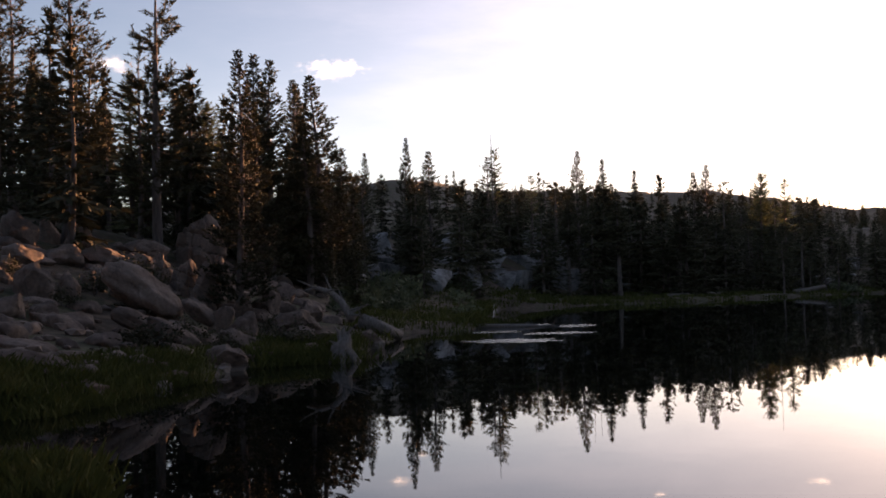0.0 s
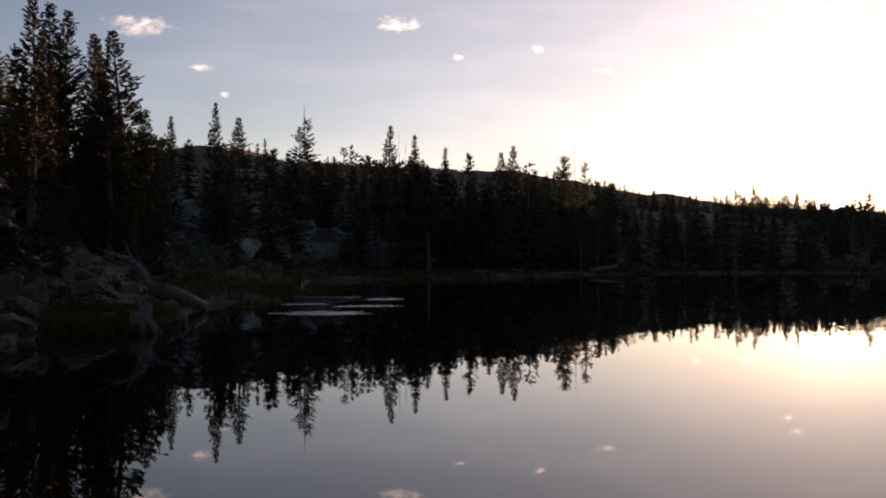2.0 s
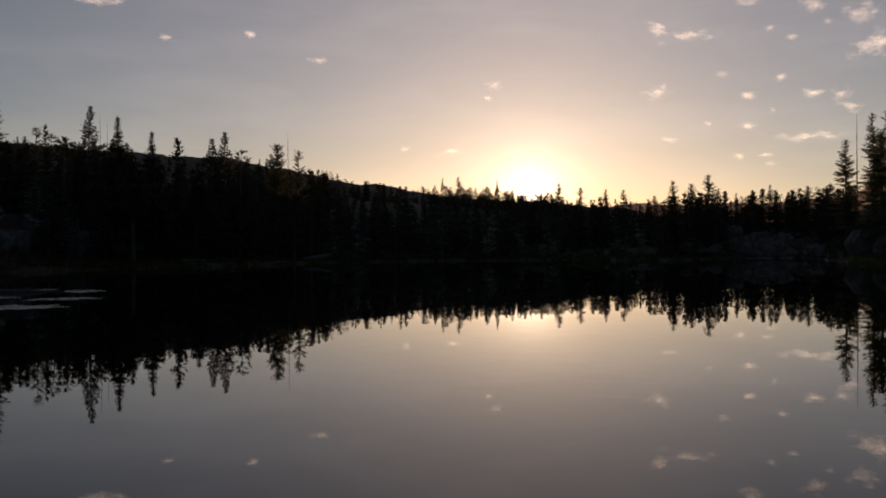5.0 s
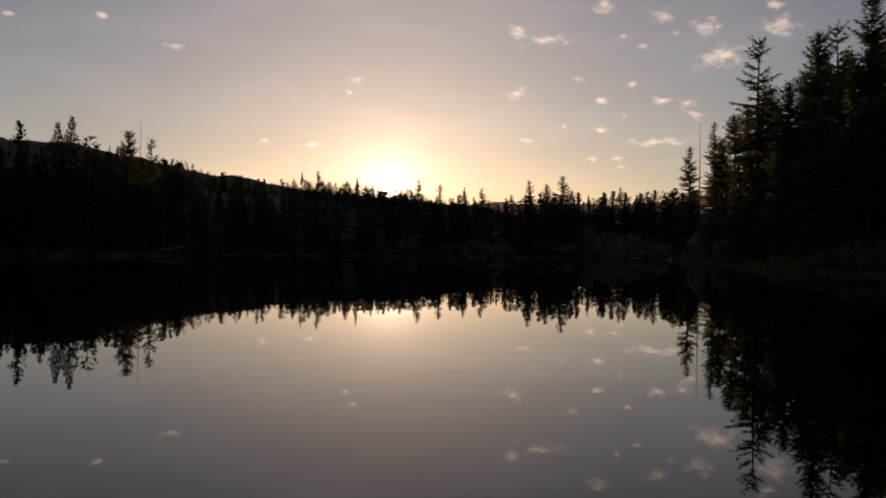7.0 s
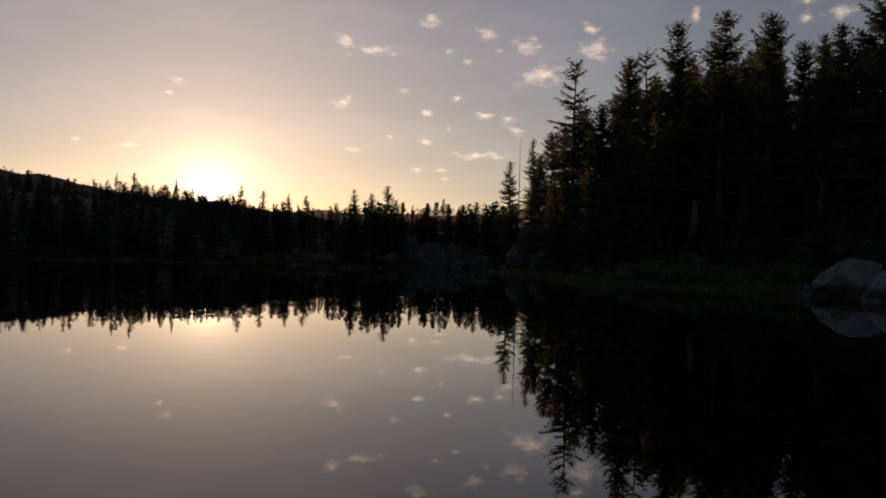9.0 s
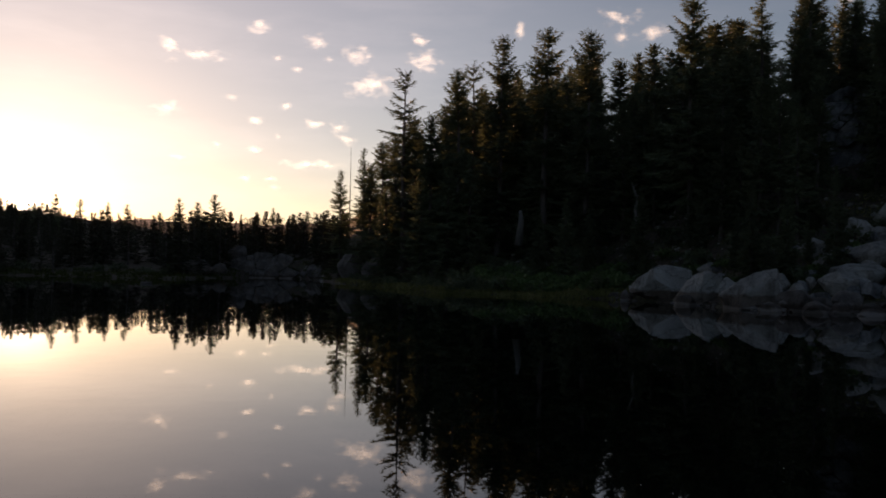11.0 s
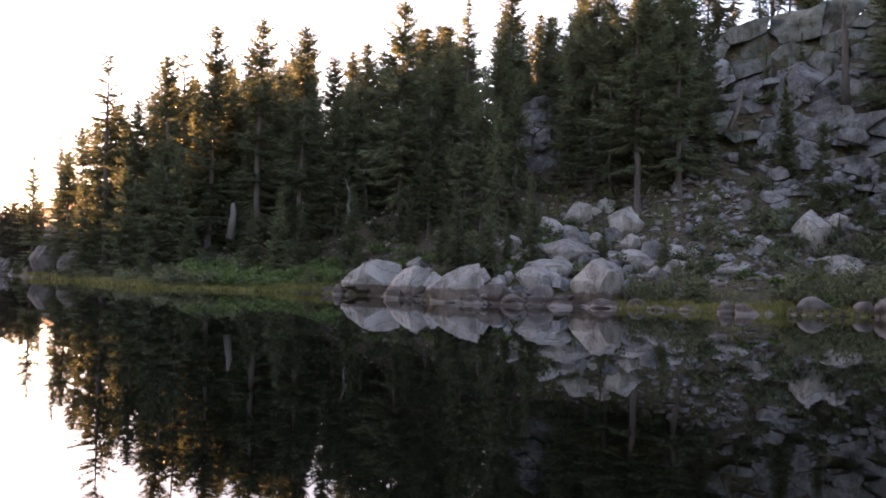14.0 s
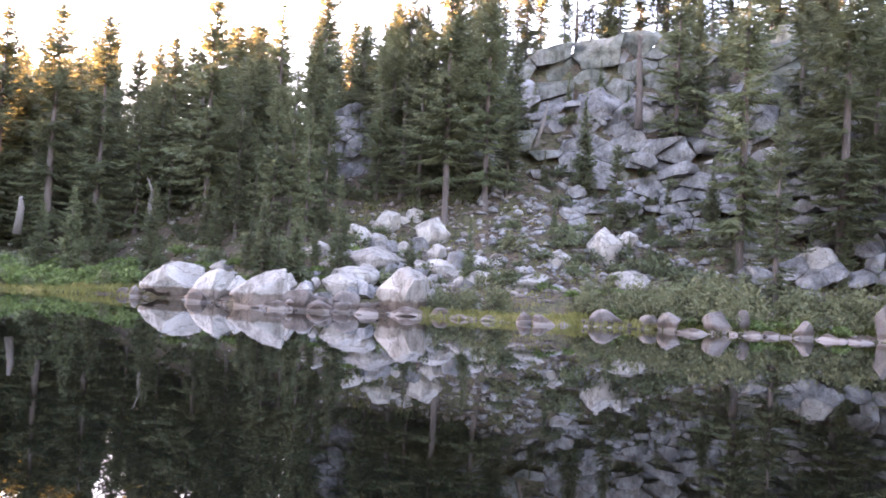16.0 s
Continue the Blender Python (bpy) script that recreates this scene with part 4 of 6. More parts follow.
plant("fir", 91.6, 69, 13.5, wide=0.9, group="firs on the steep shore")
FAR = ("far", "far2", "far3", "far4")
plant("far4", 6.0, 130, tall=9, group="trees on the meadow shore")
forest("wood behind the rocky point", 44, 60, -7.5, 1.5, 24, 50, 6, 10, FAR)
forest("wood behind the rocky point", 48, 44, -22, -6, 42, 36, 7, 11.0, FAR)
forest("wood behind the rocky point", 31, 48, -27, -3, 18, 44, 6, 10.0, FAR)
forest("wood on the steep shore", 35, 60, 55, 92, 17, 42, 8, 13, ("mid", "mid2"))
forest("wood on the steep shore", 38, 14, 108, 122, 12, 40, 9, 14, ("mid", "mid2", "fir2", "mid"))
far_wood("meadow_wood", "dark conifer wood behind the meadow shore", 32, 165, -0.5, 22, 11, 70, 6.5, 10.0, FAR)
far_wood("meadow_wood", "dark conifer wood along the far meadow", 46, 44, 13, 31, 5, 45, 4.5, 8.0, FAR)
far_wood("ridge_wood", "conifers scattered over the granite ridge", 37, 84, -6, 36, 70, 200, 4.0, 6.6, FAR)
far_wood("ridge_wood", "small conifers along the crest of the ridge", 47, 90, 3, 34, 215, 95, 3.6, 6.2, ("far", "far2", "far4"))
far_wood("slope_wood", "dark conifer wood below the ridge", 33, 175, 20, 37, 2, 110, 4.0, 7.0, FAR)
far_wood("slope_wood", "dark conifer wood over the shoulder of the hill", 49, 110, 23, 36.5, 95, 75, 4.5, 7.5, FAR)
far_wood("far_end_wood", "dark conifer wood at the far end of the lake", 34, 160, 34, 53, 12, 80, 3.6, 6.4, FAR)
far_wood("far_end_wood", "dark conifer wood behind the outcrops at the far end", 45, 64, 41, 53, 7, 38, 6.0, 8.8, FAR)
# mostly hidden wood, added to close gaps and block the sun from the firs
far_wood("hill_wood", "dense conifer wood on the hill above the shore", 39, 46, 57, 88, 20, 60, 11, 14.5, ("mid", "mid2"))
# never in view: added to cut the sky light from behind
far_wood("bank_wood", "unseen tall conifers added behind the bank to cut sky light", 36, 40, 128, 300, 9, 40, 12, 19, FAR)


# ---------- rocks ----------
def rock_mesh(seed, cuts, rough, levels=4, worn=0.97, sharp=30, boxy=0.7, wedge=0.0):
    """A unit boulder: a ball cut by planes (worn joints), then roughened."""
    rng = random.Random(seed)
    bm = bmesh.new()
    bmesh.ops.create_icosphere(bm, subdivisions=levels, radius=0.62)
    planes = []
    for _ in range(cuts):
        n = Vector((rng.uniform(-1, 1), rng.uniform(-1, 1), rng.uniform(-0.55, 1))).normalized()
        planes.append((n, rng.uniform(0.27, 0.46)))
    off = Vector((rng.uniform(0, 50), rng.uniform(0, 50), 0))
    for v in bm.verts:
        big = max(abs(c) for c in v.co)
        v.co *= 0.86 * (1 + (1 - boxy) * (0.62 / big - 1))
        for n, d in planes:
            over = v.co.dot(n) - d
            if over > 0:
                v.co -= n * over * worn
        q = v.co * 2.2 + off
        v.co += v.co.normalized() * (noise.fractal(q, 1.0, 2.0, 5) * rough + noise.fractal(q * 4, 1.0, 2.0, 3) * rough * 0.3)
    lo = [min(v.co[k] for v in bm.verts) for k in range(3)]
    hi = [max(v.co[k] for v in bm.verts) for k in range(3)]
    for v in bm.verts:
        v.co = Vector([(v.co[k] - lo[k]) / (hi[k] - lo[k]) - 0.5 for k in range(3)])
        # one end lower than the other
        v.co.z = (v.co.z + 0.5) * (1 - wedge * (0.5 - v.co.x) ** 1.3) - 0.5
    me = bpy.data.meshes.new("boulder")
    bm.to_mesh(me)
    bm.free()
    me.shade_smooth()
    if sharp:
        me.set_sharp_from_angle(angle=radians(sharp))
    return me


def block_mesh(seed):
    """A unit block of jointed granite: a box with broken corners and rough faces."""
    rng = random.Random(seed)
    bm = bmesh.new()
    bmesh.ops.create_cube(bm, size=1.0)
    bmesh.ops.subdivide_edges(bm, edges=bm.edges[:], cuts=9, use_grid_fill=True)
    planes = [(Vector((rng.uniform(-1, 1), rng.uniform(-1, 0.6), rng.uniform(-0.2, 1))).normalized(), rng.uniform(0.40, 0.58)) for _ in range(7)]
    shear = (rng.uniform(-0.18, 0.18), rng.uniform(-0.1, 0.25))
    off = Vector((rng.uniform(0, 50), rng.uniform(0, 50), 0))
    for v in bm.verts:
        for n, d in planes:
            over = v.co.dot(n) - d
            if over > 0:
                v.co -= n * over
        q = v.co * 2.6 + off
        crack = max(0.0, 0.06 - abs(noise.noise(q * 1.1))) * 0.9
        v.co *= 1 + 0.055 * noise.fractal(q, 1.0, 2.0, 5) - crack
        v.co.x += v.co.z * shear[0]
        v.co.y += v.co.z * shear[1]
    me = bpy.data.meshes.new("cliff_block")
    bm.to_mesh(me)
    bm.free()
    me.shade_smooth()
    me.set_sharp_from_angle(angle=radians(26))
    return me


def ledge_mesh(seed):
    """A unit mass of cliff granite: a rounded body split by sloping joints into worn sheets."""
    rng = random.Random(seed)
    bm = bmesh.new()
    bmesh.ops.create_cube(bm, size=1.0)
    bmesh.ops.subdivide_edges(bm, edges=bm.edges[:], cuts=21, use_grid_fill=True)
    dip = Vector((rng.uniform(-0.5, 0.5), rng.uniform(-0.3, 0.3), 1)).normalized()
    sheets = sorted(rng.uniform(-0.32, 0.36) for _ in range(2))
    slips = [Vector((rng.uniform(-0.04, 0.04), rng.uniform(-0.07, 0.04), 0)) for _ in range(5)]
    splits = [(Vector((rng.uniform(0.6, 1), rng.uniform(-0.5, 0.5), rng.uniform(-0.35, 0.35))).normalized(), rng.uniform(-0.35, 0.35)) for _ in range(2)]
    planes = [(Vector((rng.uniform(-1, 1), rng.uniform(-1, 0.4), rng.uniform(0.1, 1))).normalized(), rng.uniform(0.36, 0.52)) for _ in range(8)]
    off = Vector((rng.uniform(0, 50), rng.uniform(0, 50), 0))
    for v in bm.verts:
        v.co *= 1 + 0.5 * (0.60 / v.co.length - 1)
        for n, d in planes:
            over = v.co.dot(n) - d
            if over > 0:
                v.co -= n * over * 0.9
        q = v.co * 2.2 + off
        wave = 0.10 * noise.noise(q * 0.7) + 0.05 * noise.noise(q * 2.3)
        h = v.co.dot(dip) + wave
        near = min(abs(h - s) for s in sheets)
        k = 1 - 0.13 * max(0.0, 1 - near / 0.045)
        for n, d in splits:
            k -= 0.10 * max(0.0, 1 - abs(v.co.dot(n) - d + wave) / 0.05)
        slip = slips[sum(1 for s in sheets if h > s)]
        v.co = v.co * k + slip
        v.co *= 1 + 0.11 * noise.fractal(q, 0.9, 2.0, 6)
    me = bpy.data.meshes.new("cliff_block")
    bm.to_mesh(me)
    bm.free()
    me.shade_smooth()
    me.set_sharp_from_angle(angle=radians(30))
    return me


ROCKS = {
    "r": ([rock_mesh(100 + k, 15, 0.045, worn=0.97, sharp=28, boxy=0.8) for k in range(6)], GRANITE, "boulder", "pale grey rounded granite boulder by the lake"),
    "e": ([rock_mesh(120 + k, 16, 0.05, worn=0.97, sharp=28, boxy=0.75, wedge=0.5) for k in range(4)], GRANITE, "boulder", "long pale rounded granite boulder at the water"),
    "a": ([rock_mesh(200 + k, 19, 0.04, worn=0.99, sharp=24, boxy=0.7) for k in range(7)], GRANITE, "boulder", "pale angular broken granite block on the slope"),
    "g": ([ledge_mesh(300 + k) for k in range(7)], GRANITE_GREEN, "cliff_block", "large grey-green lichened granite block of the cliff"),
    "w": ([rock_mesh(400 + k, 13, 0.08, worn=0.9, sharp=42, boxy=0.75) for k in range(7)], GRANITE_WARM, "boulder", "worn brownish granite boulder on the shore"),
    "v": ([rock_mesh(460 + k, 13, 0.08, levels=3, worn=0.9, sharp=42, boxy=0.75) for k in range(6)], GRANITE_WARM, "boulder", "worn brownish granite boulder on the shore"),
    "f": ([rock_mesh(480 + k, 14, 0.06, levels=3, worn=0.95, sharp=32, boxy=0.7) for k in range(5)], GRANITE_SHORE, "outcrop", "grey granite outcrop at the far end of the lake"),
    "n": ([rock_mesh(440 + k, 11, 0.07, levels=3, worn=0.9, sharp=40, boxy=0.7) for k in range(6)], GRANITE_SHORE, "boulder", "worn grey-brown granite stone at the waterline"),
    "q": ([rock_mesh(450 + k, 12, 0.04, worn=0.98, sharp=26, boxy=0.85, wedge=0.55) for k in range(2)], GRANITE_SHORE, "boulder", "pointed pale granite stone standing at the waterline"),
    "p": ([rock_mesh(260 + k, 12, 0.08, levels=3, boxy=0.7) for k in range(4)], GRANITE_CLIFF, "outcrop", "pale granite face showing between the trees"),
    "k": ([ledge_mesh(240 + k) for k in range(4)], GRANITE_WARM, "boulder", "upright jointed block of brownish granite"),
    "s": ([rock_mesh(700 + k, 14, 0.03, levels=2, worn=0.99, sharp=22, boxy=0.7) for k in range(5)], GRANITE_CLIFF, "stone", "pale angular granite stone in the scree"),
    "t": ([rock_mesh(710 + k, 8, 0.06, levels=3, worn=0.85, sharp=0, boxy=0.6) for k in range(4)], GRANITE_WARM, "stone", "small worn brownish granite stone on the shore"),
    "c": ([block_mesh(220 + k) for k in range(3)] + [rock_mesh(224 + k, 12, 0.07, levels=3, boxy=0.6) for k in range(3)], GRANITE_CLIFF, "cliff_block", "pale jointed granite block of the cliff"),
    "b": ([rock_mesh(500 + k, 5, 0.085, worn=0.6, sharp=0, boxy=0.88) for k in range(5)], GRANITE_WARM, "granite_slab", "long smooth whaleback slab of brownish granite"),
}
for meshes, material, _, _ in ROCKS.values():
    for me in meshes:
        me.materials.append(material)
rock_dice = random.Random(8)


def rock(kind, p, size, yaw, tilt, group, label=""):
    meshes, _, name, text = ROCKS[kind]
    ob = new(name, rock_dice.choice(meshes))
    ob.matrix_basis = Matrix.Translation(p) @ pose(0, 0, 0, 0, tilt, yaw) @ Matrix.Diagonal((*size, 1))
    return tagged(ob, label or text, "rock", group)


def lay(rows, group):
    """Rocks by bearing, height of the foot, width and height as seen from the bank in degrees, and tilt."""
    for az, low, wide, high, tilt, kind in rows:
        d = foot(az, low)
        w, h = d * radians(wide), d * radians(high)
        if group == "tumbled granite blocks":
            w *= 1.22
        deep = w * rock_dice.uniform(0.75, 1.0)
        top = EYE + d * math.tan(radians(low + high))
        mid = d + deep * 0.35
        if kind == "b":
            length = math.hypot(w, h) * 0.90
            rock(kind, at(az, mid, top - h * 0.55), (length, deep * 0.6, length * 0.40), -az, tilt, group)
            continue
        if kind in "ae":
            top += h * (0.18 if group == "tumbled granite blocks" else 0.24)
        bottom = max(min(top - h, ground_z(az, mid)) - 0.22 * h - 0.08, top - 1.7 * h - 0.1)
        half = 180 if kind not in "ae" and rock_dice.random() < 0.5 else 0
        rock(kind, at(az, mid, (top + bottom) / 2), (w, deep, top - bottom), -az + half + rock_dice.uniform(-8, 8), -tilt if half else tilt, group)


lay([
    (72.0, -1.62, 4.0, 2.36, -2, 'e'), (74.7, 0.06, 1.6, 0.75, 0, 'r'), (74.1, -1.72, 2.9, 1.95, 3, 'e'), (75.8, -1.62, 1.5, 1.55, 0, 'r'), (77.0, -1.90, 3.7, 2.2, 4, 'e'), (78.6, -1.00, 1.2, 1.25, 0, 'r'),
    (79.5, -2.07, 2.4, 1.36, 0, 'n'), (82.0, -1.02, 2.8, 1.31, 0, 'a'), (82.7, -0.53, 3.4, 1.17, -5, 'a'), (80.7, -1.94, 1.8, 0.85, 6, 'n'), (82.1, -1.87, 1.9, 1.20, 0, 'n'), (85.6, -1.86, 3.4, 2.35, 0, 'a'),
    (86.0, -2.09, 2.2, 0.65, 0, 'n'), (87.9, -1.98, 1.3, 0.59, 0, 'n'), (79.5, -1.32, 1.0, 1.02, 0, 'r'), (83.4, -2.01, 1.3, 0.72, 8, 'n')], "pale boulders on the shore")
lay([
    (82.9, 1.93, 1.6, 1.2, 20, 'a'), (84.4, 2.81, 1.6, 1.38, -12, 'a'), (83.9, 1.99, 1.1, 0.86, 0, 'a'), (83.9, 0.50, 3.3, 1.5, 4, 'a'), (87.2, 2.17, 1.9, 1.76, 12, 'a'), (87.5, 1.29, 1.1, 1.07, 0, 'a'),
    (87.9, 0.37, 1.9, 1.04, 5, 'a'), (90.1, 1.00, 1.1, 0.80, 0, 'a'), (80.3, 1.06, 1.3, 1.06, 0, 'a'), (80.8, 0.50, 0.8, 0.62, 0, 'a'), (85.3, 3.48, 0.9, 0.52, 0, 'a'), (80.3, -0.66, 0.5, 0.62, 0, 'a'),
    (85.6, 1.60, 1.2, 0.86, 0, 'a'), (86.1, 3.71, 1.0, 0.79, 0, 'a'), (81.4, 0.85, 1.0, 0.69, 0, 'a'), (83.4, 0.27, 0.9, 0.69, 0, 'a'), (86.6, 0.55, 1.2, 0.8, 0, 'a'), (88.8, 0.2, 1.0, 0.6, 0, 'a')], "tumbled granite blocks")
lay([
    (89.7, -0.23, 3.0, 1.2, 0, 'e'), (93.1, -0.18, 2.8, 1.1, 0, 'e'), (95.0, 1.23, 1.8, 1.1, 0, 'a'), (97.7, 1.50, 2.2, 2.1, -4, 'a'), (99.0, 2.38, 1.5, 1.2, 0, 'a'),
    (99.5, 0.30, 2.6, 1.2, 2, 'r'), (105.2, 2.46, 3.1, 1.8, 0, 'g'), (106.2, 1.22, 1.4, 0.7, 0, 'a'), (109.6, 1.22, 2.7, 2.2, 8, 'r'), (111.7, 3.29, 2.0, 1.9, 10, 'a'),
    (110.4, 3.73, 1.8, 1.3, -12, 'a'), (112.9, 2.23, 1.3, 1.6, 0, 'a'), (111.3, 1.21, 1.9, 0.8, 0, 'a'), (91.1, 0.95, 1.2, 0.7, 0, 'a'), (89.8, 0.82, 0.9, 0.8, 0, 'a'),], "boulders on the bank")
lay([
    (98.0, -2.01, 2.3, 1.07, 0, 'n'), (100.4, -2.03, 1.5, 0.89, 0, 'n'), (101.7, -2.08, 1.4, 1.22, 0, 'n'), (104.5, -1.93, 1.8, 1.97, -6, 'q'), (105.8, -1.78, 1.0, 1.26, 0, 'n'), (109.2, -2.01, 1.2, 1.08, 0, 'n'),
    (113.3, -1.90, 1.0, 2.11, 0, 'n'), (93.1, -2.16, 1.0, 0.80, 0, 'n'), (94.3, -2.19, 1.5, 0.73, 0, 'n'), (91.0, -2.11, 1.3, 0.43, 0, 'n'), (96.7, -2.06, 0.7, 0.46, 0, 'n'), (103.0, -2.17, 1.9, 0.42, 0, 'n'),
    (106.4, -2.07, 1.3, 0.38, 0, 'n'), (107.8, -2.04, 1.9, 0.37, 0, 'n'), (110.6, -2.07, 1.9, 0.30, 0, 'n'), (112.1, -2.05, 1.8, 0.33, 0, 'n'), (95.5, -2.13, 0.9, 0.29, 0, 'n'), (89.2, -2.10, 1.1, 0.39, 0, 'n'),
    (110.5, -2.01, 0.8, 0.46, 0, 'n'),
    (79.3, -2.0, 1.8, 1.0, 0, 'n'), (80.6, -2.1, 1.6, 0.8, 5, 'n'), (81.8, -2.05, 1.4, 0.7, 0, 'n'), (83.4, -2.15, 1.6, 0.5, 0, 'n'), (78.0, -2.05, 1.5, 0.6, 0, 'n'), (69.9, -1.68, 0.8, 0.7, 0, 'n'), (69.3, -1.62, 0.9, 0.5, 0, 'n'), (73.4, -1.85, 1.3, 0.7, 0, 'n')], "stones at the waterline")
lay([
    (53.2, -0.67, 1.8, 1.6, 0, 'f'), (54.5, -0.64, 1.5, 1.4, 0, 'f'), (51.2, -0.81, 0.6, 0.9, 0, 'f'), (58.3, -0.42, 0.8, 0.8, 0, 'f'), (61.3, -0.41, 0.7, 0.3, 0, 'f'),
    (44.2, -0.6, 1.9, 1.1, 4, 'f'), (45.2, -0.6, 1.2, 0.7, 0, 'f'),
    (51.0, -0.66, 1.1, 0.8, 0, 'f'),], "outcrops at the far end of the lake")
lay([
    (-23.6, 0.11, 2.3, 2.1, 4, 'w'), (-24.3, 2.90, 2.1, 2.3, 0, 'w'), (-22.9, 3.21, 1.4, 1.6, 0, 'w'), (-21.2, 2.68, 1.8, 1.5, -5, 'w'), (-24.1, 5.11, 3.6, 1.5, 2, 'w'),
    (-24.8, -0.96, 1.8, 1.5, 14, 'w'), (-17.7, -1.23, 4.9, 3.7, 34, 'b'), (-17.9, -1.06, 3.5, 2.4, 24, 'b'), (-18.2, -2.19, 2.8, 1.9, 24, 'b'), (-16.2, -3.23, 3.2, 2.2, 26, 'b'),
    (-16.7, 0.62, 1.2, 2.0, 0, 'k'), (-15.5, 0.06, 1.5, 2.1, 4, 'k'), (-14.2, -0.62, 1.7, 2.5, 8, 'k'), (-13.3, 0.29, 1.3, 2.1, 0, 'k'), (-14.6, 1.67, 2.7, 3.1, 0, 'k'),
    (-14.5, -1.98, 2.2, 2.1, 34, 'b'), (-13.4, -2.09, 1.4, 1.6, 20, 'w'), (-12.0, -2.61, 1.6, 1.7, 8, 'w'), (-13.2, -4.30, 2.7, 1.4, 3, 'w'),], "granite of the rocky point")
lay([
    (-12.4, -3.20, 2.5, 1.2, 8, 'w'), (-9.9, -0.66, 2.0, 1.4, 0, 'w'), (-10.7, -1.38, 1.8, 1.7, 0, 'w'), (-8.9, -2.22, 3.1, 1.3, 4, 'w'), (-8.2, -1.67, 1.8, 1.3, 6, 'w'),
    (-17.5, 2.39, 2.6, 1.1, 0, 'w'), (-18.3, 1.26, 2.2, 1.4, 6, 'w'), (-20.5, 0.53, 1.6, 1.2, 0, 'w'), (-21.8, 0.24, 1.4, 1.5, 0, 'w'), (-4.5, -3.43, 1.9, 1.1, 6, 'w'),
    (-25.3, 0.94, 1.3, 1.1, 0, 'w'), (-24.2, 2.02, 2.3, 1.3, 0, 'w'), (-22.1, 1.98, 2.4, 1.3, 2, 'w'), (-19.9, 1.78, 2.8, 1.3, 3, 'w'), (-23.1, -1.02, 1.8, 1.1, 12, 'w'),
    (-12.0, -1.27, 1.2, 1.4, 0, 'w'), (-8.8, -2.74, 2.0, 0.8, 0, 'w'), (-13.4, -4.49, 1.2, 0.5, 0, 'w'),], "smaller granite of the rocky point")

lay([(-5.6, 0.5, 2.0, 1.4, 3, "p"), (-3.3, 1.28, 2.2, 1.0, 0, "p"), (-2.2, 2.98, 1.9, 0.8, 0, "p"), (3.9, 2.04, 1.1, 0.5, 0, "p"), (7.0, 0.3, 1.2, 0.6, 0, "p"), (-7.0, 2.69, 1.4, 0.8, 0, "p"),
     (-10.1, 1.39, 1.2, 0.9, 0, "p"), (-9.1, 1.71, 1.0, 0.7, 0, "p"), (18.3, -0.12, 0.8, 0.4, 0, "p"), (21.0, -0.36, 1.2, 0.4, 0, "p")], "granite behind the meadow")

# ---------- the cliff: granite split by joints into fitted blocks ----------
def cell(seeds, weights, i, stretch, reach, shear, rng):
    """The outline of one joint-bounded block among its neighbours (plane coordinates, counter-clockwise)."""
    cx, cy = seeds[i]
    sx, sy = stretch
    turn = rng.uniform(0, 0.78)
    poly = []
    for k in range(8):
        r = reach * rng.uniform(0.72, 1.08)
        poly.append((r * sx * math.cos(turn + k * 0.785), r * sy * math.sin(turn + k * 0.785)))
    for j, (ox, oy) in enumerate(seeds):
        dx, dy = ox - cx, oy - cy
        dy -= shear * dx
        if j == i or abs(dx) > 2.4 * reach * sx or abs(dy) > 2.4 * reach * sy:
            continue
        nx, ny = dx / (sx * sx), dy / (sy * sy)
        far = dx * nx + dy * ny
        lim = max(0.12 * far, 0.5 * far + 0.5 * (weights[i] - weights[j]))
        out = []
        for k in range(len(poly)):
            (ax, ay), (bx, by) = poly[k - 1], poly[k]
            da, db = ax * nx + ay * ny - lim, bx * nx + by * ny - lim
            if (da > 0) != (db > 0):
                f = da / (da - db)
                out.append((ax + (bx - ax) * f, ay + (by - ay) * f))
            if db <= 0:
                out.append((bx, by))
        poly = out
        if len(poly) < 3:
            return []
    return [(cx + x, cy + y + shear * x) for x, y in poly]


CLIFF_EL, CLIFF_S = (0.5, 3.0, 6.3, 10.7, 14.4, 17.0), (7.6, 12.6, 18.4, 23.3, 28.0, 31.5)


def face(az, el):
    """How far off the cliff stands at this bearing and height: steep steps with ledges between."""
    step = 0.9 * math.sin(el * 2.05 + 0.5 * math.sin(az * 0.6)) + 0.7 * noise.noise(Vector((az * 0.35, el * 0.5, 4.0)))
    return shore(99) + float(np.interp(el, CLIFF_EL, CLIFF_S)) + 0.05 * (az - 99) + step * 0.75


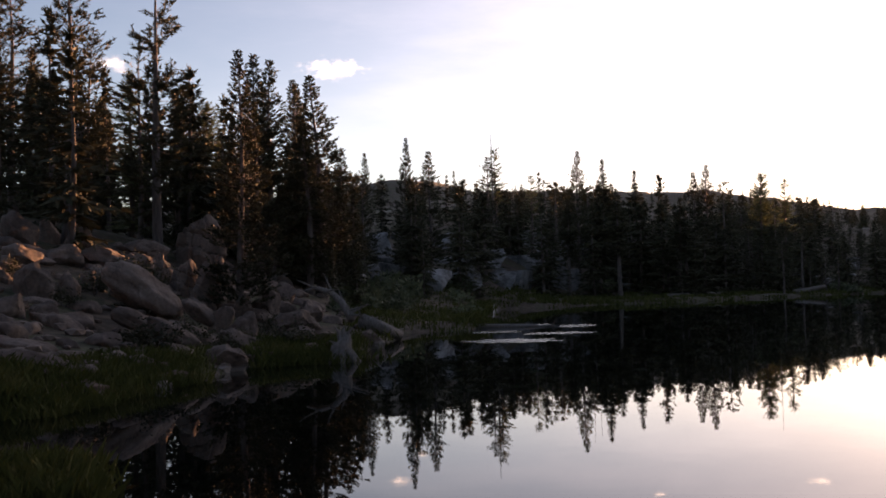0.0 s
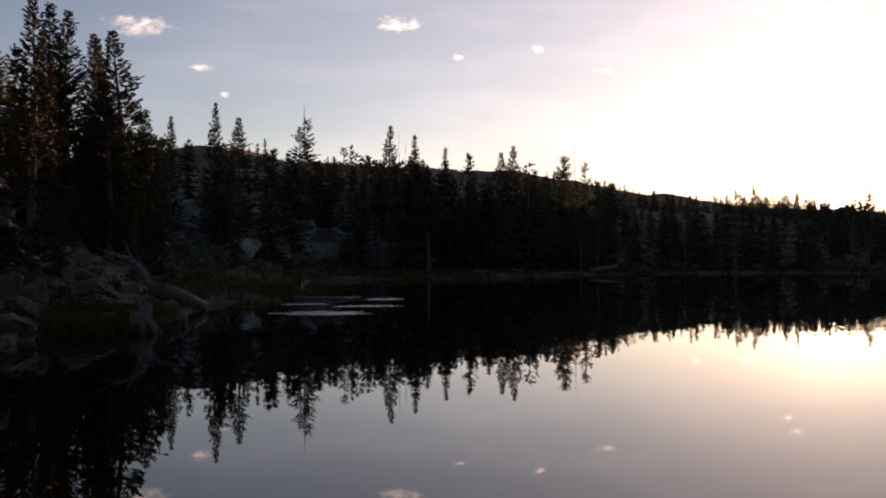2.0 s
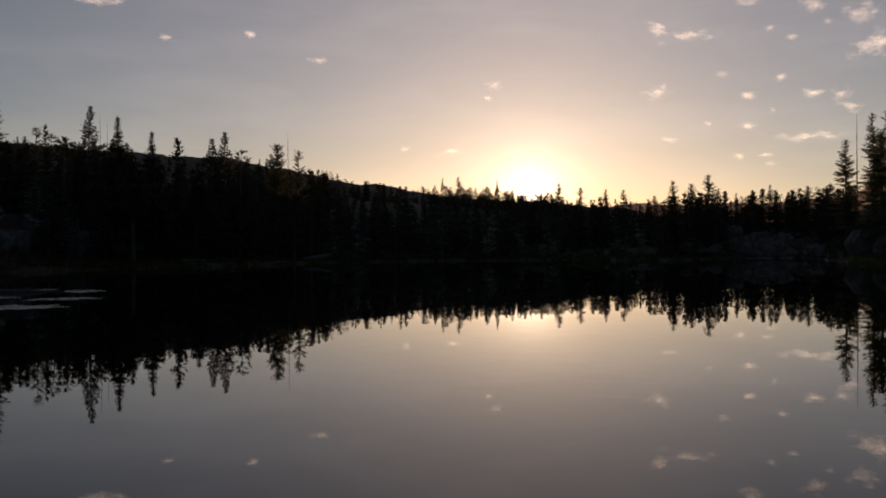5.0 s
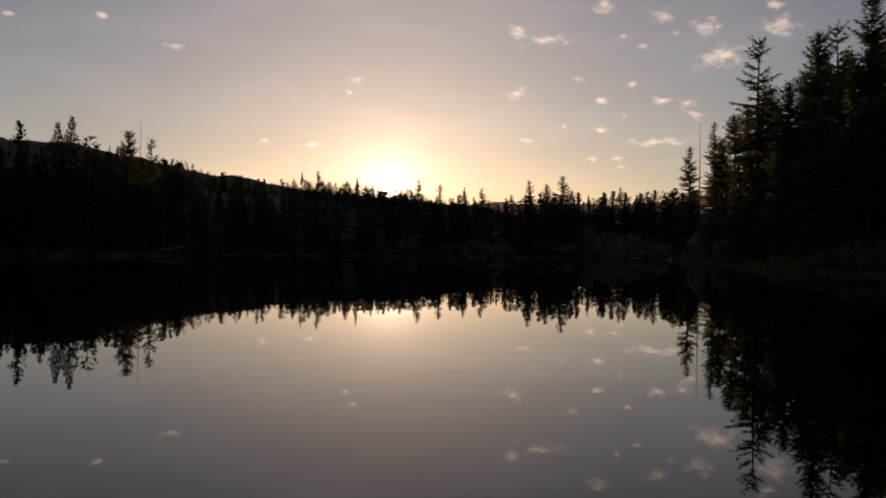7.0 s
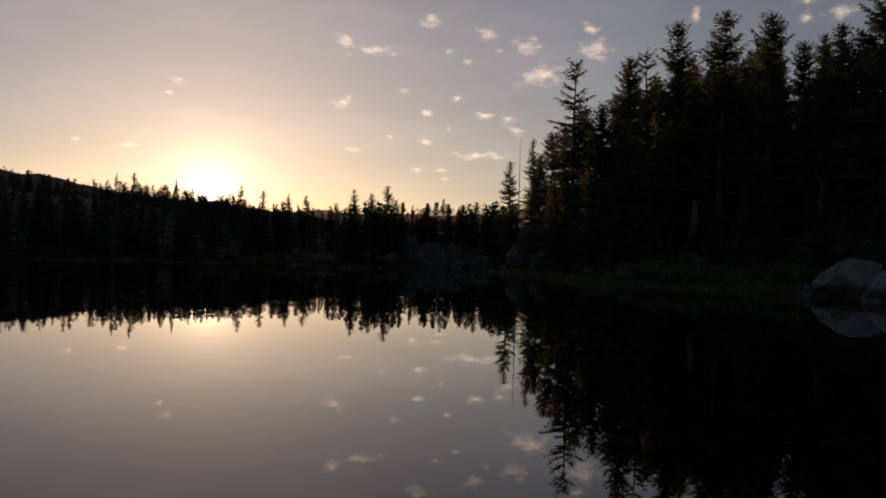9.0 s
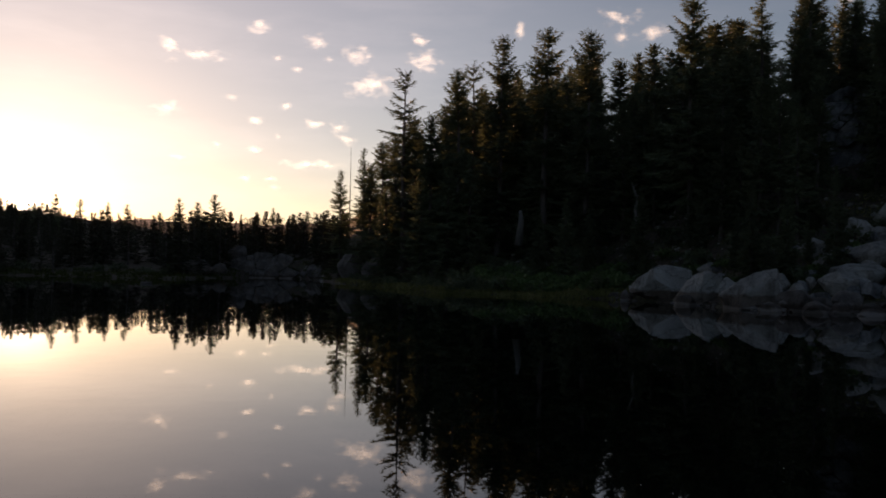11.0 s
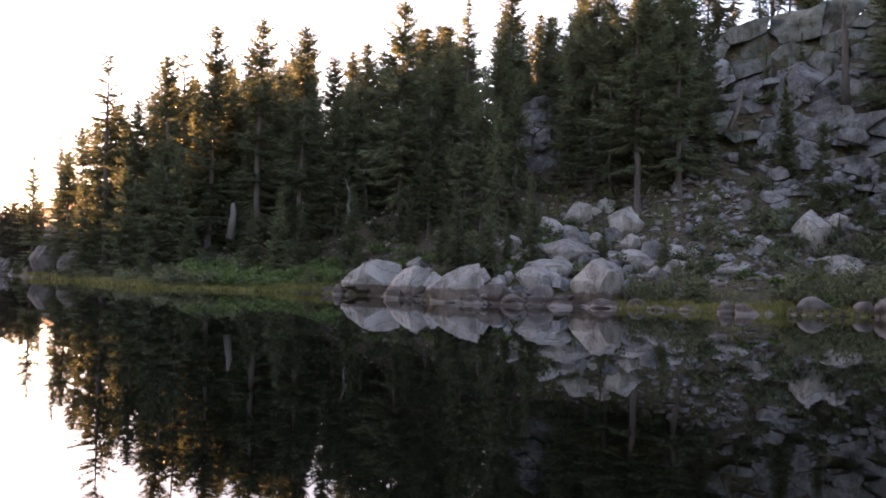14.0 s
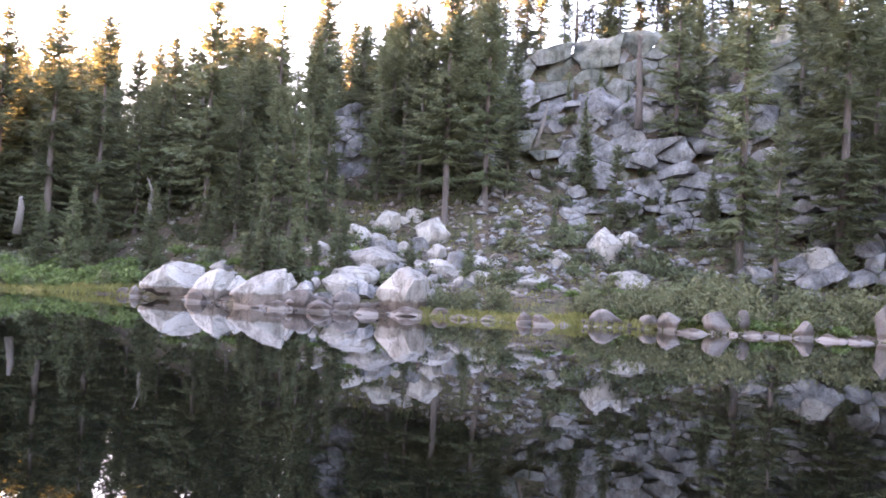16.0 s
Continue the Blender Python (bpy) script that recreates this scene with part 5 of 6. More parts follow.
def cliff_block(poly, rng, material, parent, gap, bulge, push=0.0, stand=face):
    """One block: an outline drawn in by the joint, a worn rim, and a face broken into planes."""
    if len(poly) < 3:
        return
    cx = sum(p[0] for p in poly) / len(poly)
    cy = sum(p[1] for p in poly) / len(poly)
    ring = []
    for k in range(len(poly)):
        (ax, ay), (bx, by) = poly[k - 1], poly[k]
        n = max(1, int(math.hypot(bx - ax, by - ay) / 0.17))
        ring += [(ax + (bx - ax) * t / n, ay + (by - ay) * t / n) for t in range(n)]
    size = max(0.25, math.sqrt(sum((x - cx) ** 2 + (y - cy) ** 2 for x, y in ring) / len(ring)))
    off = Vector((rng.uniform(0, 90), rng.uniform(0, 90), 0))
    d0 = stand(cx, cy) + push + rng.uniform(-0.42, 0.38) * bulge
    planes = [(rng.uniform(-0.3, 0.3), rng.uniform(0.05, 0.65), 0.0)]
    for _ in range(4):
        planes.append((rng.uniform(-1.1, 1.1), rng.uniform(-0.35, 2.2), rng.uniform(-1.1, -0.25) * size))
    verts, faces, n = [], [], len(ring)
    steps = ((1.0, 2.8), (1.0, 0.10), (0.985, 0.03), (0.95, 0.0), (0.86, 0.0), (0.72, 0.0), (0.55, 0.0), (0.36, 0.0), (0.16, 0.0))
    for f, back in steps:
        for x, y in ring:
            wob = 0.09 * noise.noise(Vector((x * 2.3, y * 2.3, 0)) + off) + 0.20 * noise.noise(Vector((x * 0.8, y * 0.8, 5)) + off)
            r = max(0.0, 1 - gap / size) * (f + wob)
            u, v = cx + (x - cx) * r, cy + (y - cy) * r
            lx, ly = (u - cx) * 1.28, (v - cy) * 1.28
            q = Vector((u * 1.3, v * 1.3, 2.0)) + off
            d = d0 + max(c + a * lx + b * ly for a, b, c in planes)
            d += 0.30 * noise.fractal(q * 0.8, 0.9, 2.0, 5) + back
            verts.append(Vector((0, 0, EYE)) + toward(u, v) * (d / max(0.5, math.cos(radians(v)))))
    verts.append(sum((verts[-n + k] for k in range(n)), Vector()) / n)
    for k in range(len(steps) - 1):
        for m in range(n):
            p = (m + 1) % n
            faces.append((k * n + m, k * n + p, (k + 1) * n + p, (k + 1) * n + m))
    last = (len(steps) - 1) * n
    faces += [(last + m, last + (m + 1) % n, len(verts) - 1) for m in range(n)]
    ob = mesh_object("block", verts, faces, material, parent, smooth=True)
    ob.data.set_sharp_from_angle(angle=radians(40))


def scatter(rng, az0, az1, el0, el1, dx, dy, given=()):
    """Block centres: those given, and others a joint's distance apart."""
    seeds = list(given)
    for _ in range(int(10 * (az1 - az0) * (el1 - el0) / (dx * dy))):
        p = (rng.uniform(az0, az1), rng.uniform(el0, el1))
        if all(((p[0] - q[0]) / dx) ** 2 + ((p[1] - q[1]) / dy) ** 2 > 1 for q in seeds):
            seeds.append(p)
    return seeds


cliff_dice = random.Random(77)


def rock_face(label, seeds, stretch, reach, shear, gap, bulge, keep, stone, push=0.0, stand=face, crest=None):
    """A stretch of cliff: one thing, with each block a part."""
    ob = tagged(new("cliff"), label, "cliff")
    weights = [cliff_dice.uniform(0, 0.9) * reach * reach * 0.5 for _ in seeds]
    for i, (az, el) in enumerate(seeds):
        if keep(i, az, el):
            outline = cell(seeds, weights, i, stretch, reach, shear, cliff_dice)
            if crest:
                outline = [(x, min(y, crest(x))) for x, y in outline]
            cliff_block(outline, cliff_dice, stone(az, el), ob, gap, bulge, push, stand)


def brow_top(az):
    return float(np.interp(az, (90, 90.7, 93.4, 96.1, 101.1, 104.8, 107.9, 116), (12.6, 13.1, 14.6, 15.5, 15.65, 15.0, 15.9, 15.5)))


# the brow: large rounded lichened blocks
given = [(92.3, 13.3), (94.2, 14.3), (96.9, 14.6), (96.6, 12.9), (98.9, 15.0), (100.6, 15.0), (99.0, 13.3), (92.5, 11.7), (94.0, 12.2), (96.9, 11.5), (99.3, 11.0), (100.4, 12.5)]
rock_face("grey-green lichened granite cliff of rounded jointed blocks", scatter(cliff_dice, 90.6, 116, 10.6, 15.4, 1.7, 0.95, given), (1.6, 1.0), 1.9, 0.24, 0.0, 1.0,
          lambda i, az, el: el < brow_top(az) - 0.25, lambda az, el: GRANITE_GREEN if el > 12.3 or cliff_dice.random() < 0.4 else GRANITE_CLIFF,
          crest=lambda az: brow_top(az) + 0.12 * math.sin(az * 2.3) + 0.08 * math.sin(az * 5.9))
# the shelf below it: broad pale blocks
given = [(92.4, 9.2), (94.0, 8.3), (92.3, 7.3), (97.1, 9.0), (98.7, 9.0), (100.7, 8.9), (103.0, 8.9), (102.4, 10.5)]
rock_face("pale broken granite shelf of angular blocks below the brow", scatter(cliff_dice, 90.6, 116, 6.9, 10.6, 1.35, 0.75, given), (1.6, 1.0), 1.45, 0.12, 0.0, 1.0,
          lambda i, az, el: i < len(given) or cliff_dice.random() > 0.30, lambda az, el: GRANITE_GREEN if az < 95 and el < 10 else GRANITE_CLIFF)
# low broken ledges of thin slabs
rock_face("low ledges of thin pale granite slabs with grass between", scatter(cliff_dice, 95.5, 113.5, 4.4, 6.9, 0.9, 0.36), (2.4, 1.0), 0.52, 0.03, 0.006, 0.55,
          lambda i, az, el: cliff_dice.random() > (0.25 if 97 < az < 105 else 0.45), lambda az, el: GRANITE_CLIFF)
# low slabs and blocks on the bank
rock_face("pale slabs of granite bedded in the bank", scatter(cliff_dice, 106.5, 116, 1.6, 4.6, 1.1, 0.6), (1.5, 1.0), 0.85, 0.10, 0.015, 0.7,
          lambda i, az, el: cliff_dice.random() > 0.35, lambda az, el: GRANITE_CLIFF, 1.0)
# pale crag between the firs
rock_face("pale jointed granite crag showing between the firs", scatter(cliff_dice, 81.0, 83.3, 6.4, 10.0, 0.6, 0.45), (1.2, 1.0), 0.95, 0.4, 0.0, 0.6,
          lambda i, az, el: True, lambda az, el: GRANITE_CLIFF, 8.5)

# bare granite of the ridge showing between the pines behind the meadow
for az0, az1, el0, el1 in ((-4.9, -2.1, 0.7, 3.2), (-1.1, 1.0, 0.2, 2.6), (2.9, 5.1, 0.3, 2.9), (6.3, 7.6, 0.4, 1.9)):
    rock_face("smooth pale granite slabs on the slope behind the meadow", scatter(cliff_dice, az0, az1, el0, el1, 1.2, 0.8), (1.5, 1.0), 1.2, 0.15, 0.0, 0.3,
              lambda i, az, el: cliff_dice.random() > 0.1, lambda az, el: GRANITE_CLIFF, 0.0, lambda az, el: foot(az, el, 125.0) - 1.2)

# pale broken face of rock at the far end of the lake
rock_face("pale broken granite face over the far end of the lake", scatter(cliff_dice, 46.3, 51.4, -0.45, 1.0, 0.7, 0.36), (1.4, 1.0), 0.6, 0.25, 0.003, 0.4,
          lambda i, az, el: el < float(np.interp(az, (46, 46.8, 48.4, 49.2, 51.5), (0.4, 0.95, 0.75, 0.25, -0.15))), lambda az, el: GRANITE_SHORE, 0.0, lambda az, el: shore(47.5) - 3 + 2.2 * (el + 0.7))


def on_face(az, el, out=0.2):
    return Vector((0, 0, EYE)) + toward(az, el) * ((face(az, el) - out) / math.cos(radians(el)))


# broken blocks lodged on the ledges of the cliff
for _ in range(64):
    az, el = rock_dice.uniform(91, 114), rock_dice.choice((rock_dice.uniform(5.5, 7.2), rock_dice.uniform(7.0, 11.0), rock_dice.uniform(10.2, 13.2)))
    w = rock_dice.uniform(0.5, 1.0) if rock_dice.random() < 0.6 else rock_dice.uniform(1.0, 2.1)
    rock("c", on_face(az, el, 0.15 * w), (w * 1.25, w, w * rock_dice.uniform(0.5, 0.8)), -az + rock_dice.uniform(-40, 40), rock_dice.uniform(-22, 22), "jointed granite of the cliff")
# small broken pieces in the clefts
for _ in range(80):
    az = rock_dice.uniform(89, 117)
    w = rock_dice.uniform(0.35, 1.2)
    p = at(az, shore(az) + rock_dice.uniform(10, 31))
    rock("s", p + Vector((0, 0, w * 0.06)), (w * 1.2, w, w * 0.6), rock_dice.uniform(0, 360), rock_dice.uniform(-25, 25), "scree on the slope")

# broken blocks between the boulders and the firs
for _ in range(46):
    az = rock_dice.uniform(77.5, 91)
    w = rock_dice.uniform(0.5, 1.5)
    p = at(az, shore(az) + rock_dice.uniform(2.5, 13))
    rock("c", p + Vector((0, 0, w * 0.22)), (w, w * 0.85, w * 0.75), rock_dice.uniform(0, 360), rock_dice.uniform(-25, 25), "tumbled granite blocks", "pale angular broken granite block on the slope").name = "boulder"

for _ in range(34):
    az = rock_dice.uniform(70.5, 82)
    w = rock_dice.uniform(0.35, 1.0)
    p = at(az, shore(az) + rock_dice.uniform(3.5, 10))
    rock("s", p + Vector((0, 0, w * 0.12)), (w * 1.2, w, w * 0.65), rock_dice.uniform(0, 360), rock_dice.uniform(-15, 15), "scree on the slope")

# scree and stones strewn over the slopes
for _ in range(130):
    az = rock_dice.uniform(78, 117)
    s = rock_dice.uniform(3.5, 24)
    if az < 88 and rock_dice.random() < 0.55:
        continue
    size = rock_dice.choice((0.35, 0.45, 0.6, 0.8, 1.1)) * rock_dice.uniform(0.8, 1.25)
    p = at(az, shore(az) + s)
    p.z -= size * 0.04
    rock("s", p, (size * 1.15, size * 0.9, size * rock_dice.uniform(0.4, 0.65)), rock_dice.uniform(0, 360), rock_dice.uniform(-15, 15), "scree on the slope")
for _ in range(80):
    az = rock_dice.uniform(-26, -8)
    size = rock_dice.uniform(0.5, 1.25)
    p = at(az, shore(az) + rock_dice.uniform(3, 24))
    kind = rock_dice.choice("vvvb")
    rock(kind, p, (size * (1.6 if kind == "b" else 1.0), size * 0.85, size * rock_dice.uniform(0.5, 0.8)), -az + rock_dice.uniform(-30, 30), rock_dice.uniform(0, 24), "granite of the rocky point")
for _ in range(50):
    az = rock_dice.uniform(-26, -5)
    s = rock_dice.uniform(0.5, 24)
    size = rock_dice.uniform(0.25, 0.9)
    p = at(az, shore(az) + s)
    rock("t", p, (size, size * 0.9, size * 0.65), rock_dice.uniform(0, 360), 0, "stones on the rocky point")
for _ in range(26):
    az = rock_dice.uniform(4, 24)
    s = rock_dice.uniform(14, 60)
    size = rock_dice.uniform(0.8, 3.2)
    p = at(az, shore(az) + s)
    ob = rock("c", p, (size * 1.3, size, size * 0.8), rock_dice.uniform(0, 360), 0, "granite behind the meadow", "grey granite outcrop among the trees behind the meadow")
    ob.name = "outcrop"


def rubble(name, label, seed, n, az0, az1, s0, s1, small, large, material):
    """Countless small stones, as one spread."""
    rng = random.Random(seed)
    base = rock_mesh(seed, 9, 0.03, levels=1, sharp=25)
    co = np.empty(len(base.vertices) * 3)
    base.vertices.foreach_get("co", co)
    co = co.reshape(-1, 3)
    tri = [tuple(p.vertices) for p in base.polygons]
    v, f = [], []
    for _ in range(n):
        a = rng.uniform(az0, az1)
        p = at(a, shore(a) + rng.uniform(s0, s1))
        size = small + (large - small) * rng.random() ** 2.5
        t = rng.uniform(0, 6.28)
        c, sn = math.cos(t) * size, math.sin(t) * size
        k, flat = len(v), size * rng.uniform(0.45, 0.8)
        v += [(q[0] * c - q[1] * sn + p.x, q[0] * sn + q[1] * c + p.y, q[2] * flat + p.z + flat * 0.15) for q in co]
        f += [tuple(i + k for i in face) for face in tri]
    tagged(mesh_object(name, v, f, material), label, "stones", kind="stuff")


rubble("scree", "pale broken granite stones strewn over the slope", 601, 2600, 84, 117, 5, 24, 0.14, 0.7, GRANITE_SHORE)
rubble("scree", "pale broken granite stones below the ledges", 605, 900, 90, 112, 9, 19, 0.2, 0.95, GRANITE_CLIFF)
rubble("shore_stones", "small worn stones along the waterline", 602, 320, 69.5, 116, -0.6, 1.2, 0.12, 0.5, GRANITE_SHORE)
rubble("point_stones", "small worn granite stones between the boulders", 603, 420, -26, -3, -0.3, 22, 0.12, 0.55, GRANITE_WARM)
rubble("wood_stones", "small granite stones and litter under the firs", 604, 1100, 56, 92, 3, 28, 0.12, 0.6, GRANITE)


# ---------- bushes, grass, driftwood ----------
def bush_mesh(seed, leaf, n, flat, material):
    """A unit bush: stems, and leaves in clumps round their tips."""
    rng = random.Random(seed)
    v, f = [], []
    tips = []
    for _ in range(26):
        t, u = rng.uniform(0, 6.28), rng.random() ** 0.5
        tips.append(Vector((math.cos(t) * u * 0.5, math.sin(t) * u * 0.5, (1 - u * u * 0.75) * flat * rng.uniform(0.6, 1.05))))
    for _ in range(n):
        c = rng.choice(tips)
        p = c * rng.uniform(0.45, 1.0) + Vector((rng.gauss(0, 0.055), rng.gauss(0, 0.055), rng.gauss(0, 0.05)))
        p.z = max(p.z, 0.01)
        g = Vector((rng.uniform(-1, 1), rng.uniform(-1, 1), rng.uniform(-0.1, 1.2))).normalized()
        h = g.cross(Vector((rng.uniform(-1, 1), rng.uniform(-1, 1), 0.4))).normalized()
        k, ln = len(v), leaf * rng.uniform(0.6, 1.4)
        v += [p, p + g * ln * 0.5 + h * ln * 0.26, p + g * ln, p + g * ln * 0.5 - h * ln * 0.26]
        f.append((k, k + 1, k + 2, k + 3))
    me = bpy.data.meshes.new("leaves")
    me.from_pydata([tuple(p) for p in v], [], f)
    me.materials.append(material)
    stalks = []
    for c in tips[:4]:
        sv, sf = [], []
        tube([Vector((c.x * 0.15, c.y * 0.15, -0.08)), Vector((c.x * 0.6, c.y * 0.6, c.z * 0.55)), c * 0.95], [0.016, 0.011, 0.004], 4, sv, sf)
        st = bpy.data.meshes.new("stem")
        st.from_pydata([tuple(p) for p in sv], [], sf)
        st.materials.append(BARK)
        stalks.append(st)
    return me, stalks


BUSHES = {
    "willow": ([bush_mesh(40 + k, 0.095, 420, 0.75, LEAVES) for k in range(3)], "willow_bush", "grey-green willow bush on the bank"),
    "herb": ([bush_mesh(50 + k, 0.15, 300, 0.45, HERBS) for k in range(2)], "herb_clump", "bright green leafy herbs near the water"),
    "scrub": ([bush_mesh(64 + k, 0.055, 800, 0.6, NEEDLES_SHADED) for k in range(2)], "juniper_shrub", "low dark shrub growing between the shore boulders"),
    "juniper": ([bush_mesh(60 + k, 0.14, 220, 0.6, NEEDLES) for k in range(2)], "juniper_shrub", "low dark green shrub between the rocks"),
}
bush_dice = random.Random(9)


def bush(kind, az, r, wide, high, group):
    meshes, name, text = BUSHES[kind]
    me, stalks = bush_dice.choice(meshes)
    ob = new(name)
    new("foliage", me).parent = ob
    for st in stalks:
        new("stem", st).parent = ob
    ob.matrix_basis = Matrix.Translation(at(az, r)) @ pose(0, 0, 0, 0, 0, bush_dice.uniform(0, 360)) @ Matrix.Diagonal((wide, wide, high / 0.75, 1))
    return tagged(ob, text, "bush", group)


def bushes(kind, n, az0, az1, s0, s1, w0, w1, group):
    for _ in range(n):
        a = bush_dice.uniform(az0, az1)
        w = bush_dice.uniform(w0, w1)
        bush(kind, a, shore(a) + bush_dice.uniform(s0, s1), w, w * bush_dice.uniform(0.5, 1.0 if kind == "willow" else 0.8), group)


bushes("willow", 16, 87.5, 92.5, 1.8, 4.0, 1.0, 1.8, "willows behind the grass")
bushes("willow", 40, 96.5, 104, 1.6, 6.0, 1.1, 2.2, "willows on the bank")
bushes("willow", 60, 101, 116, 1.2, 8.0, 1.2, 2.6, "willows on the bank")
bushes("juniper", 70, 90, 115, 6, 27, 0.9, 2.3, "shrubs on the slope")
bushes("willow", 30, 90, 112, 5, 15, 0.8, 1.9, "willows on the slope")
bushes("juniper", 40, 94, 106, 8, 18, 1.0, 2.4, "shrubs below the ledges")
bushes("juniper", 75, 58, 90, 4, 24, 1.0, 2.6, "shrubs under the firs")
bushes("herb", 100, 61, 70, 1.5, 10.0, 1.2, 2.4, "herbs in the small bay")
bushes("juniper", 20, 70.5, 88, 3.0, 9, 0.7, 1.6, "shrubs behind the boulders")
bushes("herb", 40, 69.5, 84, 3.5, 12, 0.9, 1.8, "herbs behind the boulders")
bushes("willow", 10, 70.5, 88, 3.0, 8, 0.7, 1.3, "willows behind the boulders")
bushes("willow", 16, 53, 63, 0.3, 3.0, 0.8, 1.6, "willows along the shore")
bushes("juniper", 26, 53, 64, 1.0, 8.0, 1.0, 2.4, "shrubs along the shore")
bushes("willow", 8, 60, 70, 1.0, 4.0, 0.9, 1.6, "willows in the small bay")
bushes("herb", 44, 94, 115, 0.8, 8.0, 0.8, 1.6, "herbs on the bank")
bushes("juniper", 34, 22, 43, 1, 12, 1.2, 2.6, "shrubs at the far end of the lake")
for _ in range(34):
    az, el = bush_dice.uniform(91, 113), bush_dice.choice((bush_dice.uniform(4.6, 7.0), bush_dice.uniform(9.6, 11.2)))
    w = bush_dice.uniform(0.6, 1.5)
    ob = bush(bush_dice.choice(("juniper", "juniper", "willow")), az, face(az, el), w, w * 0.7, "shrubs on the ledges")
    ob.matrix_basis = Matrix.Translation(on_face(az, el, 0.35) - at(az, face(az, el))) @ ob.matrix_basis
bushes("juniper", 26, 71, 84, 8, 22, 0.8, 1.8, "shrubs under the firs")
bushes("scrub", 20, -25.5, -9, 2, 16, 0.9, 2.0, "shrubs on the rocky point")
bushes("juniper", 18, -5, 22, 16, 30, 1.4, 3.0, "shrubs behind the meadow")
bushes("juniper", 22, -7, 3, 12, 40, 1.2, 2.6, "shrubs on the low spit")


def grass(name, seed, n, az0, az1, s0, s1, tall, label, wide=0.02, from_shore=True, clump=0.35, material=GRASS):
    """Blades in tufts, as one growth."""
    rng = random.Random(seed)
    v, f = [], []
    while len(f) < n:
        a = rng.uniform(az0, az1)
        r = (shore(a) if from_shore else 0) + rng.uniform(s0, s1)
        c = at(a, r)
        if c.z < -0.25:
            continue
        for _ in range(14):
            p = c + Vector((rng.gauss(0, clump), rng.gauss(0, clump), -0.03))
            t = rng.uniform(0, 6.28)
            side = Vector((math.cos(t), math.sin(t), 0)) * wide
            h = tall * rng.uniform(0.5, 1.25)
            lean = Vector((rng.gauss(0, 0.28), rng.gauss(0, 0.28), 0)) * h
            k = len(v)
            v += [p - side, p + side, p + lean * 0.35 + side * 0.7 + Vector((0, 0, h * 0.6)), p + lean + Vector((0, 0, h * 0.95))]
            f += [(k, k + 1, k + 2), (k, k + 2, k + 3)]
    ob = mesh_object(name, v, f, material)
    tagged(ob, label, "grass", kind="stuff")


grass("hummock_grass", 70, 13000, -34, -20.8, 8.0, 10.2, 0.34, "tall green and straw grass on the hummock", 0.006, False, 0.12)
grass("bank_grass", 71, 27000, -26, -14.6, -0.5, 3.6, 0.28, "thick green grass along the rocky shore", 0.009, True, 0.22)
grass("bank_grass", 80, 13000, -11.6, -5.5, -0.5, 2.8, 0.32, "low green grass between shore boulders and stump", 0.009, True, 0.22)
grass("bank_grass", 72, 12000, 86.5, 101, -0.2, 2.4, 0.30, "yellow-green sedge at the water's edge", 0.03, material=SEDGE)
grass("bank_grass", 73, 12000, 101, 116, 0.0, 7.0, 0.30, "green grass between the willows", 0.035)
grass("slope_grass", 77, 18000, 80, 116, 2, 20, 0.24, "dry tufts of grass and heath on the slope", 0.03, material=SEDGE)
grass("wood_grass", 78, 20000, 55, 88, 3, 22, 0.28, "thin grass and heath under the firs", 0.04)
grass("bay_grass", 74, 18000, 52.5, 70, -0.3, 3.5, 0.32, "pale straw and green sedge round the small bay", 0.04, material=SEDGE)
grass("meadow_grass", 75, 22000, 1.5, 24, -0.3, 14, 0.35, "dull green meadow grass by the far shore", 0.06)
grass("far_shore_grass", 79, 12000, 23, 52, -0.3, 9, 0.4, "dull grass along the far end of the lake", 0.07)
grass("point_grass", 76, 14000, -6, 2.6, -0.3, 34, 0.32, "green grass on the low spit", 0.03)


def log(name, points, radii, label, category="log", stubs=0, seed=0, material=None):
    rng = random.Random(seed)
    v, f = [], []
    pts = [Vector(p) for p in points]
    tube(pts, radii, 9, v, f)
    k = len(v)
    f += [tuple(range(8, -1, -1)), tuple(range(k - 9, k))]
    ob = mesh_object(name, v, f, material or DEADWOOD, smooth=True)
    for _ in range(stubs):
        i = rng.randrange(len(pts) - 1)
        p = pts[i].lerp(pts[i + 1], rng.random())
        d = Vector((rng.uniform(-1, 1), rng.uniform(-1, 1), rng.uniform(-0.1, 1))).normalized()
        sv, sf = [], []
        tube([p, p + d * rng.uniform(0.2, 0.9)], [0.05, 0.012], 4, sv, sf)
        mesh_object("branch_stub", sv, sf, material or DEADWOOD, ob)
    return tagged(ob, label, category)


def spot(az, el, d):
    return at(az, d, EYE + d * math.tan(radians(el)))


# weathered stump with roots, standing in the shallows
v, f = [], []
base = at(-6.2, 24.4, -0.15)
stem = [base + Vector((0.05 * math.sin(k * 1.1), 0.02 * k, 0.10 * k)) for k in range(10)]
tube(stem, [0.30, 0.26, 0.24, 0.25, 0.22, 0.24, 0.20, 0.17, 0.16, 0.10], 14, v, f)
v = [p + Vector((p.x - base.x, p.y - base.y, 0)).normalized() * (0.10 * noise.fractal(Vector((p.x * 5, p.y * 5, p.z * 1.2)), 1.0, 2.0, 4)) for p in v]
stump = tagged(mesh_object("stump", v, f, DEADWOOD, smooth=True), "weathered grey tree stump with bare roots in the shallows", "stump")
